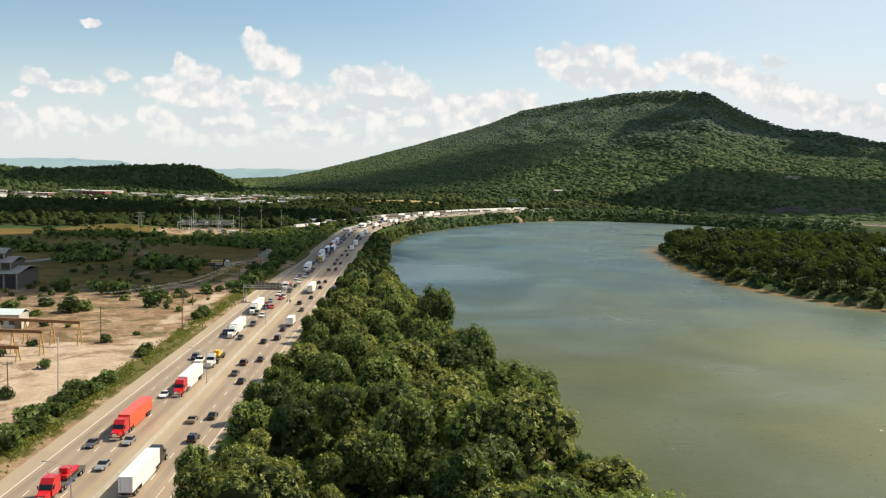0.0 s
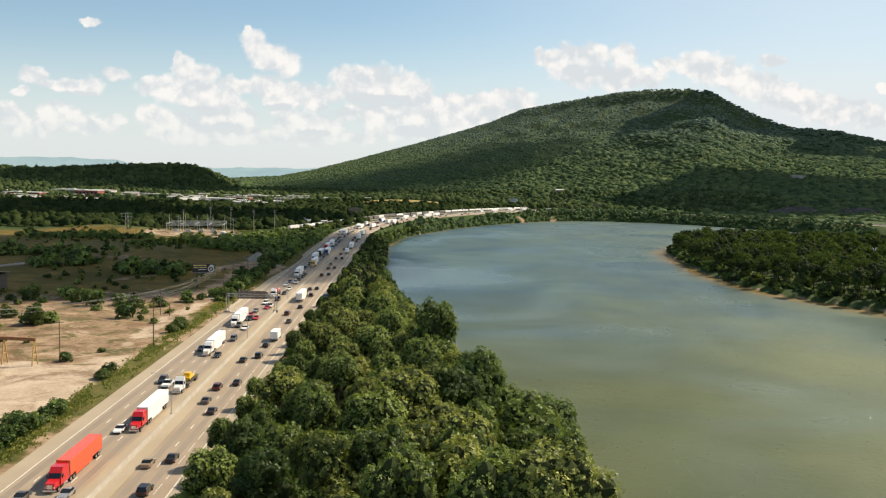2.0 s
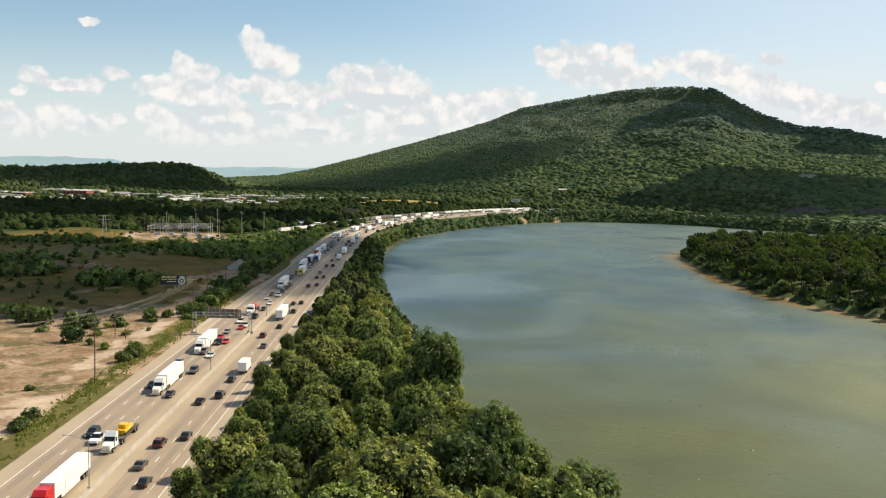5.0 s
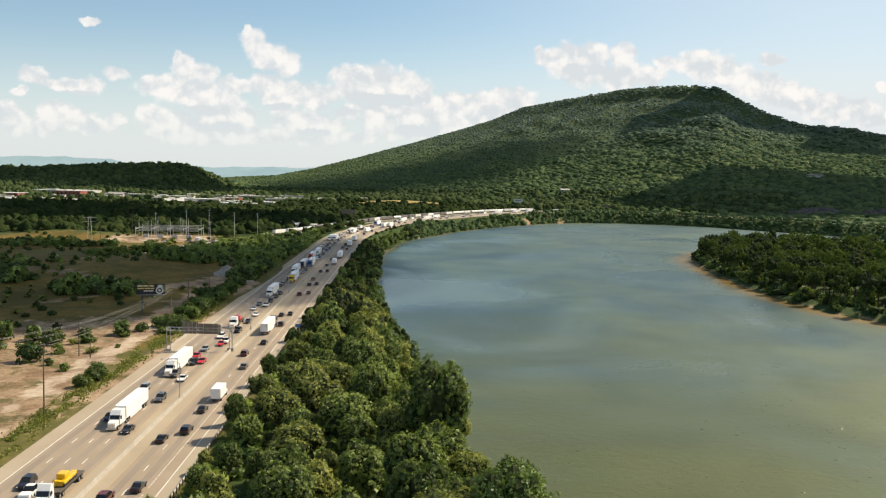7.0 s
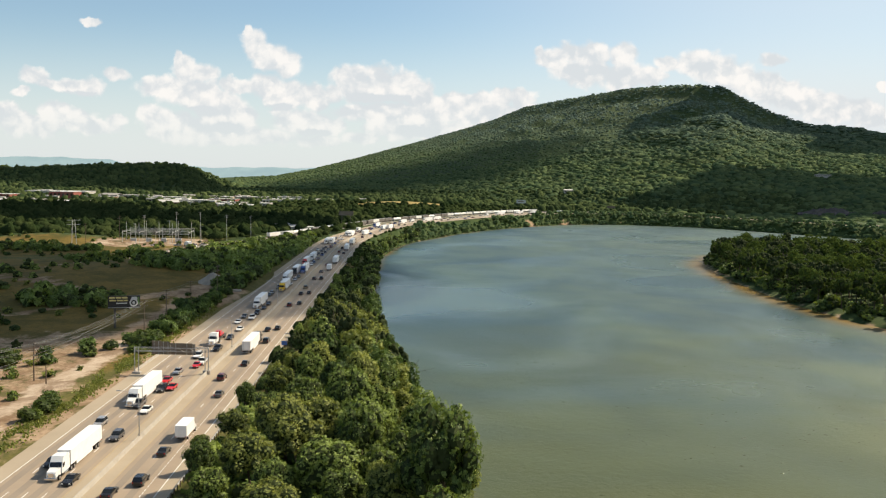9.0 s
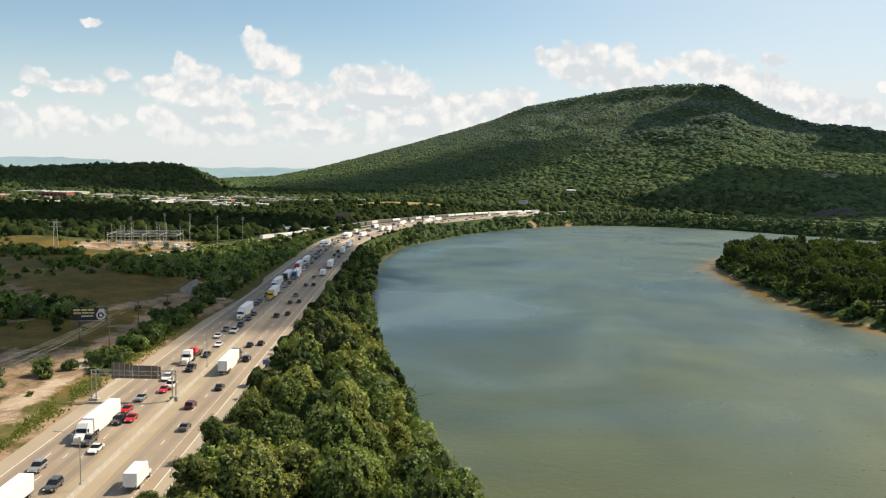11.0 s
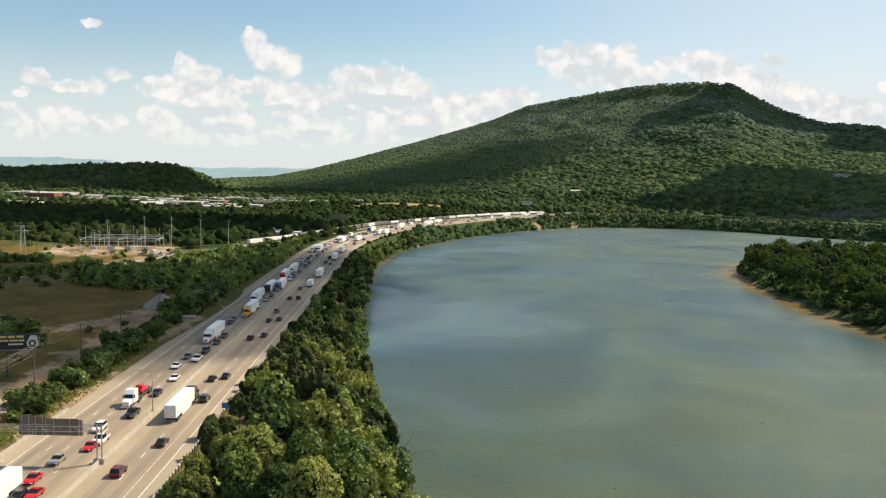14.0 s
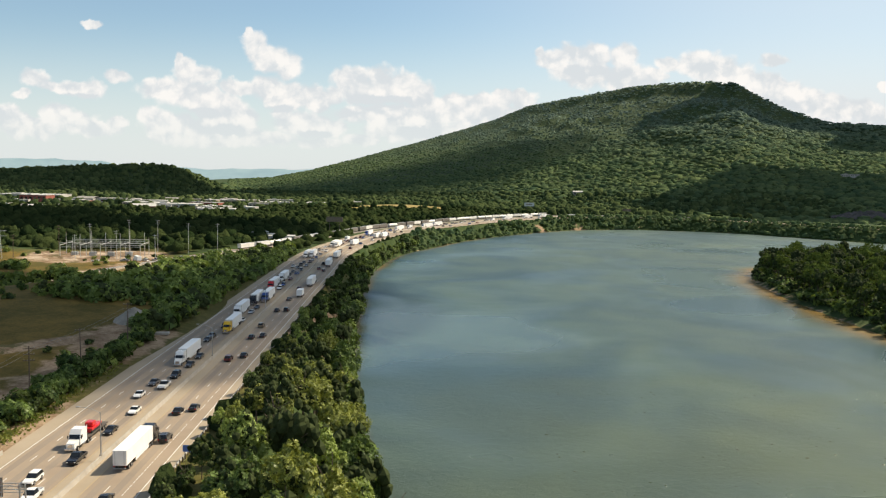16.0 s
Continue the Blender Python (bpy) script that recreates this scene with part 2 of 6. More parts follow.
# lighter than the valley canopy: haze of the distance put into the colour
LEAF_HILL = foliage("hill woods", (0.030, 0.052, 0.024), (0.098, 0.126, 0.050), 0.010, 0.25, 0.0, 0.5, 0.4, 0.0)
LEAF_SHRUB = foliage("shrub leaves", (0.032, 0.056, 0.014), (0.104, 0.136, 0.036), 0.5)
# inner twigs and leaves, near-black: shade inside the crown put into the colour
TWIG_SHADE = material("inner leaves in painted shade", (0.014, 0.022, 0.008), (0.055, 0.070, 0.025), 0.8, 0.95, fine=5.0, spec=0.1)
LEAF_CAPE = foliage("cape leaves", (0.022, 0.042, 0.012), (0.110, 0.150, 0.042), 0.05, 0.22, 0.0, 0.35, 0.0, 0.0)
BARK = material("bark", (0.06, 0.045, 0.03), (0.16, 0.12, 0.09), 2.0, 0.9, bump=0.6)
ROAD_L = material("worn concrete pavement", (0.240, 0.186, 0.134), (0.322, 0.258, 0.192), 0.08, 0.85, fine=2.5, bump=0.1)
LANE_WEAR = material("oil-darkened pavement", (0.190, 0.156, 0.120), (0.275, 0.228, 0.178), 0.05, 0.85, fine=1.2, bump=0.1)
SHOULDER = material("shoulder concrete", (0.284, 0.232, 0.164), (0.372, 0.312, 0.232), 0.06, 0.9, fine=1.5, bump=0.1)
CONCRETE = material("concrete", (0.264, 0.240, 0.208), (0.416, 0.384, 0.336), 0.5, 0.85, bump=0.2)
PAINT_W = material("white road paint", (0.50, 0.49, 0.46), (0.74, 0.73, 0.70), 0.8, 0.7)
PAINT_Y = material("faded yellow road paint", (0.27, 0.205, 0.12), (0.43, 0.33, 0.17), 0.8, 0.7)
STEEL = material("galvanised steel", (0.32, 0.33, 0.33), (0.50, 0.51, 0.51), 1.5, 0.45, 0.7)
WOOD = material("weathered pole wood", (0.07, 0.05, 0.035), (0.17, 0.125, 0.09), 1.2, 0.9)


def ground_material():
    m = bpy.data.materials.new("ground")
    m.use_nodes = True
    n = Graph(m.node_tree)
    bsdf = m.node_tree.nodes["Principled BSDF"]
    at = n.add("ShaderNodeTexCoord").outputs["Object"]

    def zone(name):
        a = n.add("ShaderNodeAttribute", attribute_name=name)
        return a.outputs["Fac"]

    broad, mid, grain = n.noise(at, 0.02, 5.0, 0.6, 0.4), n.noise(at, 0.11, 6.0, 0.65, 0.5), n.noise(at, 0.9, 5.0, 0.7)
    both = n.math("ADD", n.math("MULTIPLY", mid, 0.6), n.math("MULTIPLY", grain, 0.4))
    grass = n.mix(n.ramp(both, 0.35, 0.65), (0.059, 0.064, 0.017), (0.136, 0.116, 0.038))
    bare = n.mix(n.ramp(both, 0.36, 0.64), (0.160, 0.098, 0.056), (0.352, 0.260, 0.172))
    slab = n.mix(n.ramp(both, 0.36, 0.62), (0.304, 0.230, 0.160), (0.456, 0.372, 0.284))
    brown = n.mix(n.ramp(n.math("ADD", n.math("MULTIPLY", both, 0.6), n.math("MULTIPLY", broad, 0.4)), 0.40, 0.60), (0.070, 0.060, 0.013), (0.165, 0.110, 0.028))
    woods = n.mix(n.ramp(both, 0.35, 0.65), (0.024, 0.046, 0.013), (0.052, 0.076, 0.022))
    edge = n.math("MULTIPLY", n.math("SUBTRACT", mid, 0.5), 1.6)

    def over(base, top, name, low=0.35, high=0.65):
        return n.mix(n.ramp(n.math("ADD", zone(name), edge), low, high), base, top)

    colour = over(grass, woods, "woods")
    colour = over(colour, brown, "field")
    weeds = n.mix(n.ramp(n.noise(at, 0.10, 7.0, 0.72, 0.3), 0.49, 0.60), bare, (0.098, 0.088, 0.036))
    lot = n.mix(n.ramp(n.math("ADD", zone("pad"), n.math("MULTIPLY", n.math("SUBTRACT", n.noise(at, 0.055, 5.0, 0.6, 0.8), 0.5), 2.6)), 0.35, 0.60), weeds, slab)
    stain = n.ramp(n.noise(at, 0.045, 7.0, 0.72, 1.6), 0.47, 0.62, 0.0, 0.7)
    lot = n.mix(stain, lot, (0.140, 0.086, 0.050))
    colour = over(colour, lot, "lot")
    colour = over(colour, bare, "soil")
    colour = over(colour, n.mix(both, (0.208, 0.152, 0.056), (0.368, 0.288, 0.112)), "hay")
    n.feed(bsdf, "Base Color", colour)
    n.feed(bsdf, "Roughness", 0.95), n.feed(bsdf, "Specular IOR Level", 0.15)
    b = n.add("ShaderNodeBump")
    n.feed(b, "Strength", 0.5), n.feed(b, "Distance", 0.3), n.feed(b, "Height", both)
    n.feed(bsdf, "Normal", b.outputs[0])
    return m


def water_material():
    m = bpy.data.materials.new("river water")
    m.use_nodes = True
    n = Graph(m.node_tree)
    bsdf = m.node_tree.nodes["Principled BSDF"]
    at = n.add("ShaderNodeTexCoord").outputs["Object"]
    silt = n.noise(at, 0.006, 4.0, 0.55, 0.8)
    plume = n.noise(at, 0.011, 5.0, 0.6, 1.2)
    split = n.add("ShaderNodeSeparateXYZ")
    n.feed(split, 0, at)
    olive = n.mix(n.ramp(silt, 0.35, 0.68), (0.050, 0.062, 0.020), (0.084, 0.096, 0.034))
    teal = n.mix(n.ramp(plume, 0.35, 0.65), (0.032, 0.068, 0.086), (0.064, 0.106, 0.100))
    # further ahead the body turns bluer: the sky's reflection put into the colour
    sky_tint = n.ramp(n.math("ADD", split.outputs[1], n.math("MULTIPLY", n.math("SUBTRACT", n.noise(at, 0.007, 3.0, 0.5, 0.8), 0.5), 420.0)), 250.0, 610.0)
    body = n.mix(sky_tint, olive, teal)
    # paler towards the cape: the sun's broad sheen put into the body colour
    sun_sheen = n.math("ADD", split.outputs[0], n.math("MULTIPLY", n.math("SUBTRACT", plume, 0.5), 160.0))
    body = n.mix(n.math("MULTIPLY", n.ramp(sun_sheen, 10.0, 230.0, 0.0, 0.75), n.math("SUBTRACT", 1.0, n.math("MULTIPLY", sky_tint, 0.75))), body, (0.132, 0.160, 0.088))
    # brown silt stirred up in the shallows
    edge = n.add("ShaderNodeAttribute", attribute_name="shallow").outputs["Fac"]
    n.feed(bsdf, "Base Color", n.mix(n.ramp(n.math("ADD", edge, n.math("MULTIPLY", n.math("SUBTRACT", plume, 0.5), 0.5)), 0.18, 0.85), body, (0.165, 0.110, 0.036)))
    n.feed(bsdf, "IOR", 1.33)
    calm = n.noise(at, 0.009, 3.0, 0.5, 0.6)
    n.feed(bsdf, "Roughness", n.ramp(calm, 0.35, 0.65, 0.26, 0.56))
    n.feed(bsdf, "Specular IOR Level", 0.40)
    ripple = n.math("ADD", n.noise(at, 0.35, 5.0, 0.65, 0.6), n.math("MULTIPLY", n.noise(at, 1.8, 4.0, 0.65, 0.3), 0.35))
    b = n.add("ShaderNodeBump")
    n.feed(b, "Strength", n.ramp(calm, 0.38, 0.62, 0.25, 0.8)), n.feed(b, "Distance", 0.35), n.feed(b, "Height", ripple)
    n.feed(bsdf, "Normal", b.outputs[0])
    return m

# ---- plan: road, shores, land ----
def spline(points, step):
    """Points every step metres along a smooth line through the given ones."""
    p = [Vector(q) for q in points]
    p = [p[0] * 2 - p[1], *p, p[-1] * 2 - p[-2]]
    fine = []
    for a, b, c, d in zip(p, p[1:], p[2:], p[3:]):
        n = max(2, int((c - b).length / 2))
        for i in range(n):
            t = i / n
            fine.append(0.5 * (2 * b + (c - a) * t + (2 * a - 5 * b + 4 * c - d) * t * t + (3 * b - a - 3 * c + d) * t ** 3))
    fine.append(p[-2])
    result, rest = [fine[0]], 0.0
    for a, b in zip(fine, fine[1:]):
        rest += (b - a).length
        if rest >= step:
            result.append(b)
            rest = 0.0
    return np.array([tuple(q) for q in result])


def median_x(y):
    return -55.8 - 0.0334 * y


ROAD = spline([(median_x(y), y) for y in (-300, 0, 250, 500, 700, 790)] + [
    (-80.0, 860), (-72.5, 925), (-48, 1048), (-15, 1118), (28, 1200), (85, 1290), (165, 1375), (250, 1402), (330, 1390), (400, 1348), (475, 1270), (560, 1170), (640, 1050)], 6.0)
RAIL = spline([(-330, 330), (-262, 480), (-214, 616), (-193, 704), (-171, 775), (-150, 826), (-128, 882), (-112, 940), (-94, 995), (-72, 1070),
               (-40, 1132), (2, 1216), (60, 1308), (148, 1402), (250, 1434), (345, 1420), (425, 1372)], 3.0)
SHORE = spline([(80, -700), (68, -200), (54, 0), (39, 130), (32, 176), (21, 231), (1, 320), (-11, 380), (-19, 420), (-32, 495), (-40, 570),
                (-45, 640), (-49, 716), (-53, 812), (-49, 882), (-40, 952), (-15, 1026), (22, 1122), (57, 1183), (94, 1237), (135, 1288), (173, 1322),
                (235, 1344), (305, 1335), (371, 1306), (425, 1245), (490, 1170), (580, 1070), (760, 900), (1200, 640), (2200, 300)], 8.0)
CAPE = spline([(2200, 60), (1100, 300), (700, 370), (500, 395), (330, 430), (255, 475), (228, 517), (208, 559), (199, 625), (200, 705), (204, 770),
               (214, 825), (236, 878), (275, 905), (350, 905), (450, 860), (600, 770), (1000, 530), (2200, 100)], 8.0)
WATER_Z = -14.0


def apart(x, y, line):
    """Distance of the points to a line, and the side: positive to its left."""
    best, side = np.full(x.shape, 1e9), np.ones(x.shape)
    for a, b in zip(line[:-1], line[1:]):
        d = b - a
        t = np.clip(((x - a[0]) * d[0] + (y - a[1]) * d[1]) / (d @ d), 0, 1)
        r = np.hypot(x - a[0] - t * d[0], y - a[1] - t * d[1])
        nearer = r < best
        best = np.where(nearer, r, best)
        side = np.where(nearer, np.sign(d[0] * (y - a[1]) - d[1] * (x - a[0])), side)
    return best, side


def step(a, b, x):
    t = np.clip((x - a) / (b - a), 0, 1)
    return t * t * (3 - 2 * t)


def wavy(x, y, size, seed=0.0):
    """A cheap smooth unevenness from -1 to 1."""
    x, y = x / size + seed, y / size - seed * 0.7
    return (np.sin(x * 1.7 + 1.3 * np.sin(y * 1.1)) + np.sin(y * 1.9 + 1.1 * np.sin(x * 1.3 + 2)) + 0.6 * np.sin(x * 3.7 + y * 2.9)) / 2.6


# the mountain's crest: bearing x/y, distance ahead, height
CREST = np.array([(-0.30, 3300, 10), (-0.193, 3600, 27), (-0.153, 3900, 57), (-0.099, 4200, 117), (-0.045, 4400, 188), (0.008, 4450, 259), (0.054, 4400, 322), (0.091, 4250, 380),
                  (0.141, 3900, 393), (0.20, 3500, 397), (0.24, 3200, 383), (0.273, 2950, 361), (0.307, 2740, 338), (0.324, 2720, 311), (0.361, 2650, 257),
                  (0.409, 2500, 207), (0.456, 2400, 195), (0.522, 2300, 161), (0.70, 2100, 110), (1.2, 1900, 70)])
FOOT = np.array([(-0.3, 2300), (-0.1, 2050), (0.02, 1850), (0.12, 1730), (0.2, 1560), (0.28, 1480), (0.36, 1440), (0.5, 1330), (1.2, 1100)])


def mountain(x, y):
    bearing = x / np.maximum(y, 1)
    crest_y, crest_z = np.interp(bearing, CREST[:, 0], CREST[:, 1]), np.interp(bearing, CREST[:, 0], CREST[:, 2])
    foot_y = np.interp(bearing, FOOT[:, 0], FOOT[:, 1])
    s = (y - foot_y) / (crest_y - foot_y)
    up = np.clip(s, 0, 1)
    rise = 0.93 * up ** 1.08 + 0.07 * step(0.90, 0.99, up)          # slope, then the rock brow under the top
    fall = np.clip(1 - (np.maximum(s, 1) - 1) * 1.6, 0, 1)
    gully = 1 + (0.06 * wavy(x, y, 120, 3.0) + 0.05 * wavy(x * 1.6, y * 0.6, 60, 8.0)) * np.clip(up * (1 - up) * 4, 0, 1)
    return crest_z * rise * fall * gully * (y > 600)


def land(x, y):
    """Height of the ground."""
    x, y = np.asarray(x, float), np.asarray(y, float)
    d_shore, s_shore = apart(x, y, SHORE)
    d_cape, s_cape = apart(x, y, CAPE)
    on_left, on_cape = s_shore > 0, s_cape < 0
    inland = np.where(on_left, d_shore, np.where(on_cape, d_cape, -np.minimum(d_shore, d_cape)))
    rolling = 0.6 * wavy(x, y, 60, 1.0) * step(-95, -140, x) * step(300, 420, y)
    mound = 7.5 * np.exp(-(((x + 165) / 62) ** 2 + ((y - 560) / 75) ** 2)) + 6 * np.exp(-(((x + 300) / 50) ** 2 + ((y - 770) / 30) ** 2))
    low_hill = 60 * np.exp(-((y - 2250) / 330) ** 2) * step(-520, -700, x) * (0.86 + 0.14 * np.cos((x + 690) / 130))
    knoll = 11 * np.exp(-(((x + 70) / 130) ** 2 + ((y - 1440) / 60) ** 2))
    top = rolling + mound + low_hill + knoll + mountain(x, y)
    top = np.where(on_cape, np.clip(inland - 30, 0, 150) * 0.05 + 0.8 * wavy(x, y, 70), top)
    bank = np.where(on_cape, WATER_Z + 3.2 * step(-1, 7, inland), WATER_Z + 14 * step(-1, 20, inland))
    z = np.where(inland > 0, np.minimum(top, 400) + bank, WATER_Z - np.minimum(-inland * 0.25, 5) - 0.4)
    d_road, _ = apart(x, y, ROAD)
    near = 1 - step(19, 27, d_road)
    z = z * (1 - near) + np.minimum(z, -0.35) * near
    z = np.where((d_road < 18.5), -0.35, z)
    d_rail, _ = apart(x, y, RAIL)
    near = 1 - step(5, 14, d_rail)
    return z * (1 - near) - 0.2 * near


def add_mesh(name, verts, faces, mat, parent=None, smooth=False):
    me = bpy.data.meshes.new(name)
    verts = np.asarray(verts, dtype=np.float32)
    faces = np.asarray(faces, dtype=np.int32)
    k = faces.shape[1]
    me.vertices.add(len(verts)), me.loops.add(faces.size), me.polygons.add(len(faces))
    me.vertices.foreach_set("co", verts.ravel())
    me.loops.foreach_set("vertex_index", faces.ravel())
    me.polygons.foreach_set("loop_start", np.arange(0, faces.size, k, dtype=np.int32))
    me.polygons.foreach_set("loop_total", np.full(len(faces), k, dtype=np.int32))
    me.polygons.foreach_set("use_smooth", np.full(len(faces), smooth))
    me.update(calc_edges=True)
    me.materials.append(mat)
    ob = new(name, me)
    if parent:
        ob.parent = parent
    return ob


def grid_faces(rows, cols):
    i = np.arange(rows - 1)[:, None] * cols + np.arange(cols - 1)[None, :]
    return np.stack([i, i + 1, i + cols + 1, i + cols], -1).reshape(-1, 4)


gx = np.concatenate([np.arange(-4200, -760, 90), np.arange(-760, -300, 14), np.arange(-300, 460, 7.0), np.arange(460, 900, 20), np.arange(900, 2000, 36), np.arange(2000, 3600, 80)])
gy = np.concatenate([np.arange(-500, 60, 28), np.arange(60, 1440, 7.0), np.arange(1440, 2000, 25), np.arange(2000, 3000, 30), np.arange(3000, 5200, 50)])
GX, GY = np.meshgrid(gx, gy)
fx, fy = GX.ravel(), GY.ravel()
ground = add_mesh("ground", np.stack([fx, fy, land(fx, fy)], -1), grid_faces(len(gy), len(gx)), ground_material(), smooth=True)
tagged(ground, "open valley land with grass, bare lots and woods along the river", "ground", kind="structure")


def zone(name, values):
    a = ground.data.attributes.new(name, "FLOAT", "POINT")
    a.data.foreach_set("value", np.clip(values, 0, 1).astype(np.float32))


d_road, s_road = apart(fx, fy, ROAD)
d_shore, s_shore = apart(fx, fy, SHORE)
off_left = np.where(s_road > 0, d_road, -d_road)                      # metres left of the median
in_lot = step(27, 33, off_left) * step(250, 205, off_left) * step(60, 80, fy) * step(455 - 0.3 * (off_left - 30), 400 - 0.3 * (off_left - 30), fy)
track = np.exp(-((fx + 104 - 0.12 * (fy - 440)) / 5.5) ** 2) * step(380, 400, fy) * step(530, 510, fy)
corridor = step(11, 6, apart(fx, fy, RAIL)[0] - 1.5 * wavy(fx, fy, 12, 2.0)) * step(560, 620, fy) * step(900, 860, fy)
yard = step(1.15, 0.85, np.hypot((fx + 222 - 0.3 * (fy - 775)) / 34, (fy - 772) / 42))
zone("pad", corridor * 0.5 + yard * 0.42 + step(300, 250, fy) * step(42, 34, np.abs(off_left - 62)) + step(40, 36, off_left) * step(30, 34, off_left) * 1.2 + track * 0.3)
lane = np.min([apart(fx, fy, np.array(q, float))[0] for q in ([(-165, 452), (-140, 482), (-120, 503), (-109, 526)], [(-140, 482), (-190, 520), (-260, 560)])], axis=0)
lane = step(5.5, 2.5, lane)
zone("hay", 1.3 * step(1.2, 0.8, np.hypot((fx + 62) / 78, (fy - 1408) / 24)))
zone("lot", in_lot + track * 0.75 + lane * 0.95 + corridor + yard * 1.3 + 0.9 * step(20, 12, np.hypot((fx + 215) / 2.2, (fy - 760))))
zone("field", step(24, 30, off_left) * step(330, 400, fy) * step(800, 730, fy) * step(420, 330, off_left) * (1 - corridor) * (1 - yard) * (1 - 0.75 * np.exp(-(((fx + 250) / 45) ** 2 + ((fy - 655) / 22) ** 2))))
d_cape, s_cape = apart(fx, fy, CAPE)
zone("soil", 0.75 * step(25.5, 23.5, off_left) * step(19, 20, off_left) * step(560, 500, fy) + 0.9 * np.exp(-(((fx + 28) / 5) ** 2 + ((fy - 378) / 8) ** 2)) + 0.58 * np.exp(-((d_cape - 1) / 3.5) ** 2) + 1.1 * np.exp(-(((fx - 116) / 9) ** 2 + ((fy - 1274) / 7) ** 2)) + 0.9 * np.exp(-(((fx - 172) / 8) ** 2 + ((fy - 1322) / 6) ** 2)) + 0.9 * np.exp(-((off_left - 36) / 11) ** 2) * step(395, 425, fy) * step(560, 520, fy) + np.where(fy < 330, 0.7, 0.30) * (np.exp(-((d_shore - 2) / 4) ** 2)) + 0.8 * step(-15, -17, off_left) * step(-34, -26, off_left) * step(500, 520, fy) * step(650, 600, fy))
zone("woods", np.maximum(np.maximum(step(300, 340, fx) * step(880, 930, fy), step(9, 14, d_cape) * (s_cape < 0)), np.maximum(step(700, 800, fy) * (1 - 0.8 * step(60, 30, np.abs(off_left - 140)) * step(900, 800, fy)), step(-20, -24, off_left))))

wgx = np.concatenate([np.arange(-460, -90, 60.0), np.arange(-90, 330, 5.0), np.arange(330, 2401, 90.0)])
wgy = np.concatenate([np.arange(-700, 0, 50.0), np.arange(0, 960, 6.0), np.arange(960, 1501, 15.0)])
WX, WY = np.meshgrid(wgx, wgy)
WX, WY = WX.ravel(), WY.ravel()
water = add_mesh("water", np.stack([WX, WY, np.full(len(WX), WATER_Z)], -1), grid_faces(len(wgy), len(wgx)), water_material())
shallow = water.data.attributes.new("shallow", "FLOAT", "POINT")
shallow.data.foreach_set("value", np.maximum(np.exp(-apart(WX, WY, CAPE)[0] / 16), 0.75 * np.exp(-apart(WX, WY, SHORE)[0] / 5)).astype(np.float32))
tagged(water, "calm murky green river water with light ripples", "water", kind="structure")

# small round wavelets, smooth enough to flash where the sun catches them
WAVELET = material("wavelet water", (0.066, 0.080, 0.040), (0.096, 0.106, 0.052), 0.05, 0.12, spec=0.5)
rng = np.random.default_rng(404)
wx, wy = 330 - 305 * rng.uniform(0, 1, 6000) ** 1.3, rng.uniform(20, 520, 6000)
ok = (apart(wx, wy, SHORE)[1] < 0) & (apart(wx, wy, SHORE)[0] > 6) & (wavy(wx, wy, 46, 2.0) + wavy(wx, wy, 15, 4.0) * 0.6 > -0.35)
wx, wy = wx[ok], wy[ok]
dome = [(0, 0, 1.0)] + [(r * math.cos(a + r), r * math.sin(a + r), 1 - r * r) for r in (0.55, 1.0) for a in np.arange(7) * 2 * math.pi / 7]
tri = [(0, 1 + j, 1 + (j + 1) % 7) for j in range(7)]
for q in (1,):
    tri += [t for j in range(7) for t in ((q + j, q + 7 + j, q + (j + 1) % 7), (q + (j + 1) % 7, q + 7 + j, q + 7 + (j + 1) % 7))]
wide = 0.10 + 0.26 * rng.uniform(0, 1, len(wx)) ** 2
v = np.array(dome)[None] * np.stack([wide * rng.uniform(0.8, 1.7, len(wx)), wide, wide * 0.46], -1)[:, None, :] + np.stack([wx, wy, np.full(len(wx), WATER_Z - 0.004)], -1)[:, None, :]
f = (np.arange(len(wx))[:, None, None] * len(dome) + np.array(tri)[None]).reshape(-1, 3)
tagged(add_mesh("wavelets", v.reshape(-1, 3), f, WAVELET, smooth=True), "small wavelets flashing on the river water", "ripples", kind="stuff")

# ---- the road ----
def along(line, s_from=0, s_to=None):
    d = np.gradient(line, axis=0)
    d /= np.linalg.norm(d, axis=1)[:, None]
    return line, np.stack([d[:, 1], -d[:, 0]], -1)                     # points and the way to their right


def ribbon(name, line, left, right, z, mat, parent=None, camber=0.0):
    p, r = along(line)
    a, b = p + r * left, p + r * right
    v = np.concatenate([np.column_stack([a, np.full(len(a), z)]), np.column_stack([b, np.full(len(b), z)])])
    n = len(p)
    i = np.arange(n - 1)
    f = np.stack([i, i + n, i + n + 1, i + 1], -1)
    return add_mesh(name, v, f, mat, parent)


def strip_between(y0, y1):
    return ROAD[(ROAD[:, 1] >= y0) & (ROAD[:, 1] <= y1)]


road = ribbon("road", ROAD, -20.8, 15.6, -0.02, SHOULDER)
tagged(road, "tan concrete shoulders of a divided highway beside the river", "road", kind="structure")
for name, a, b in (("carriageway", -17.0, -2.7), ("carriageway", 2.9, 13.0)):
    ribbon(name, ROAD, a, b, 0.0, ROAD_L, road)
for a in (-15.1, -11.55, -8.05, -4.6, 4.9, 8.5):
    ribbon("lane_wear", ROAD, a - 0.75, a + 0.75, 0.008, LANE_WEAR, road)
for a, mat in ((-16.85, PAINT_W), (-2.85, PAINT_Y), (3.0, PAINT_Y), (12.85, PAINT_W)):
    ribbon("edge_line", ROAD, a - 0.10, a + 0.10, 0.02, mat, road)
DASH = None
right_way = Vector((1, 0.0334, 0)).normalized()
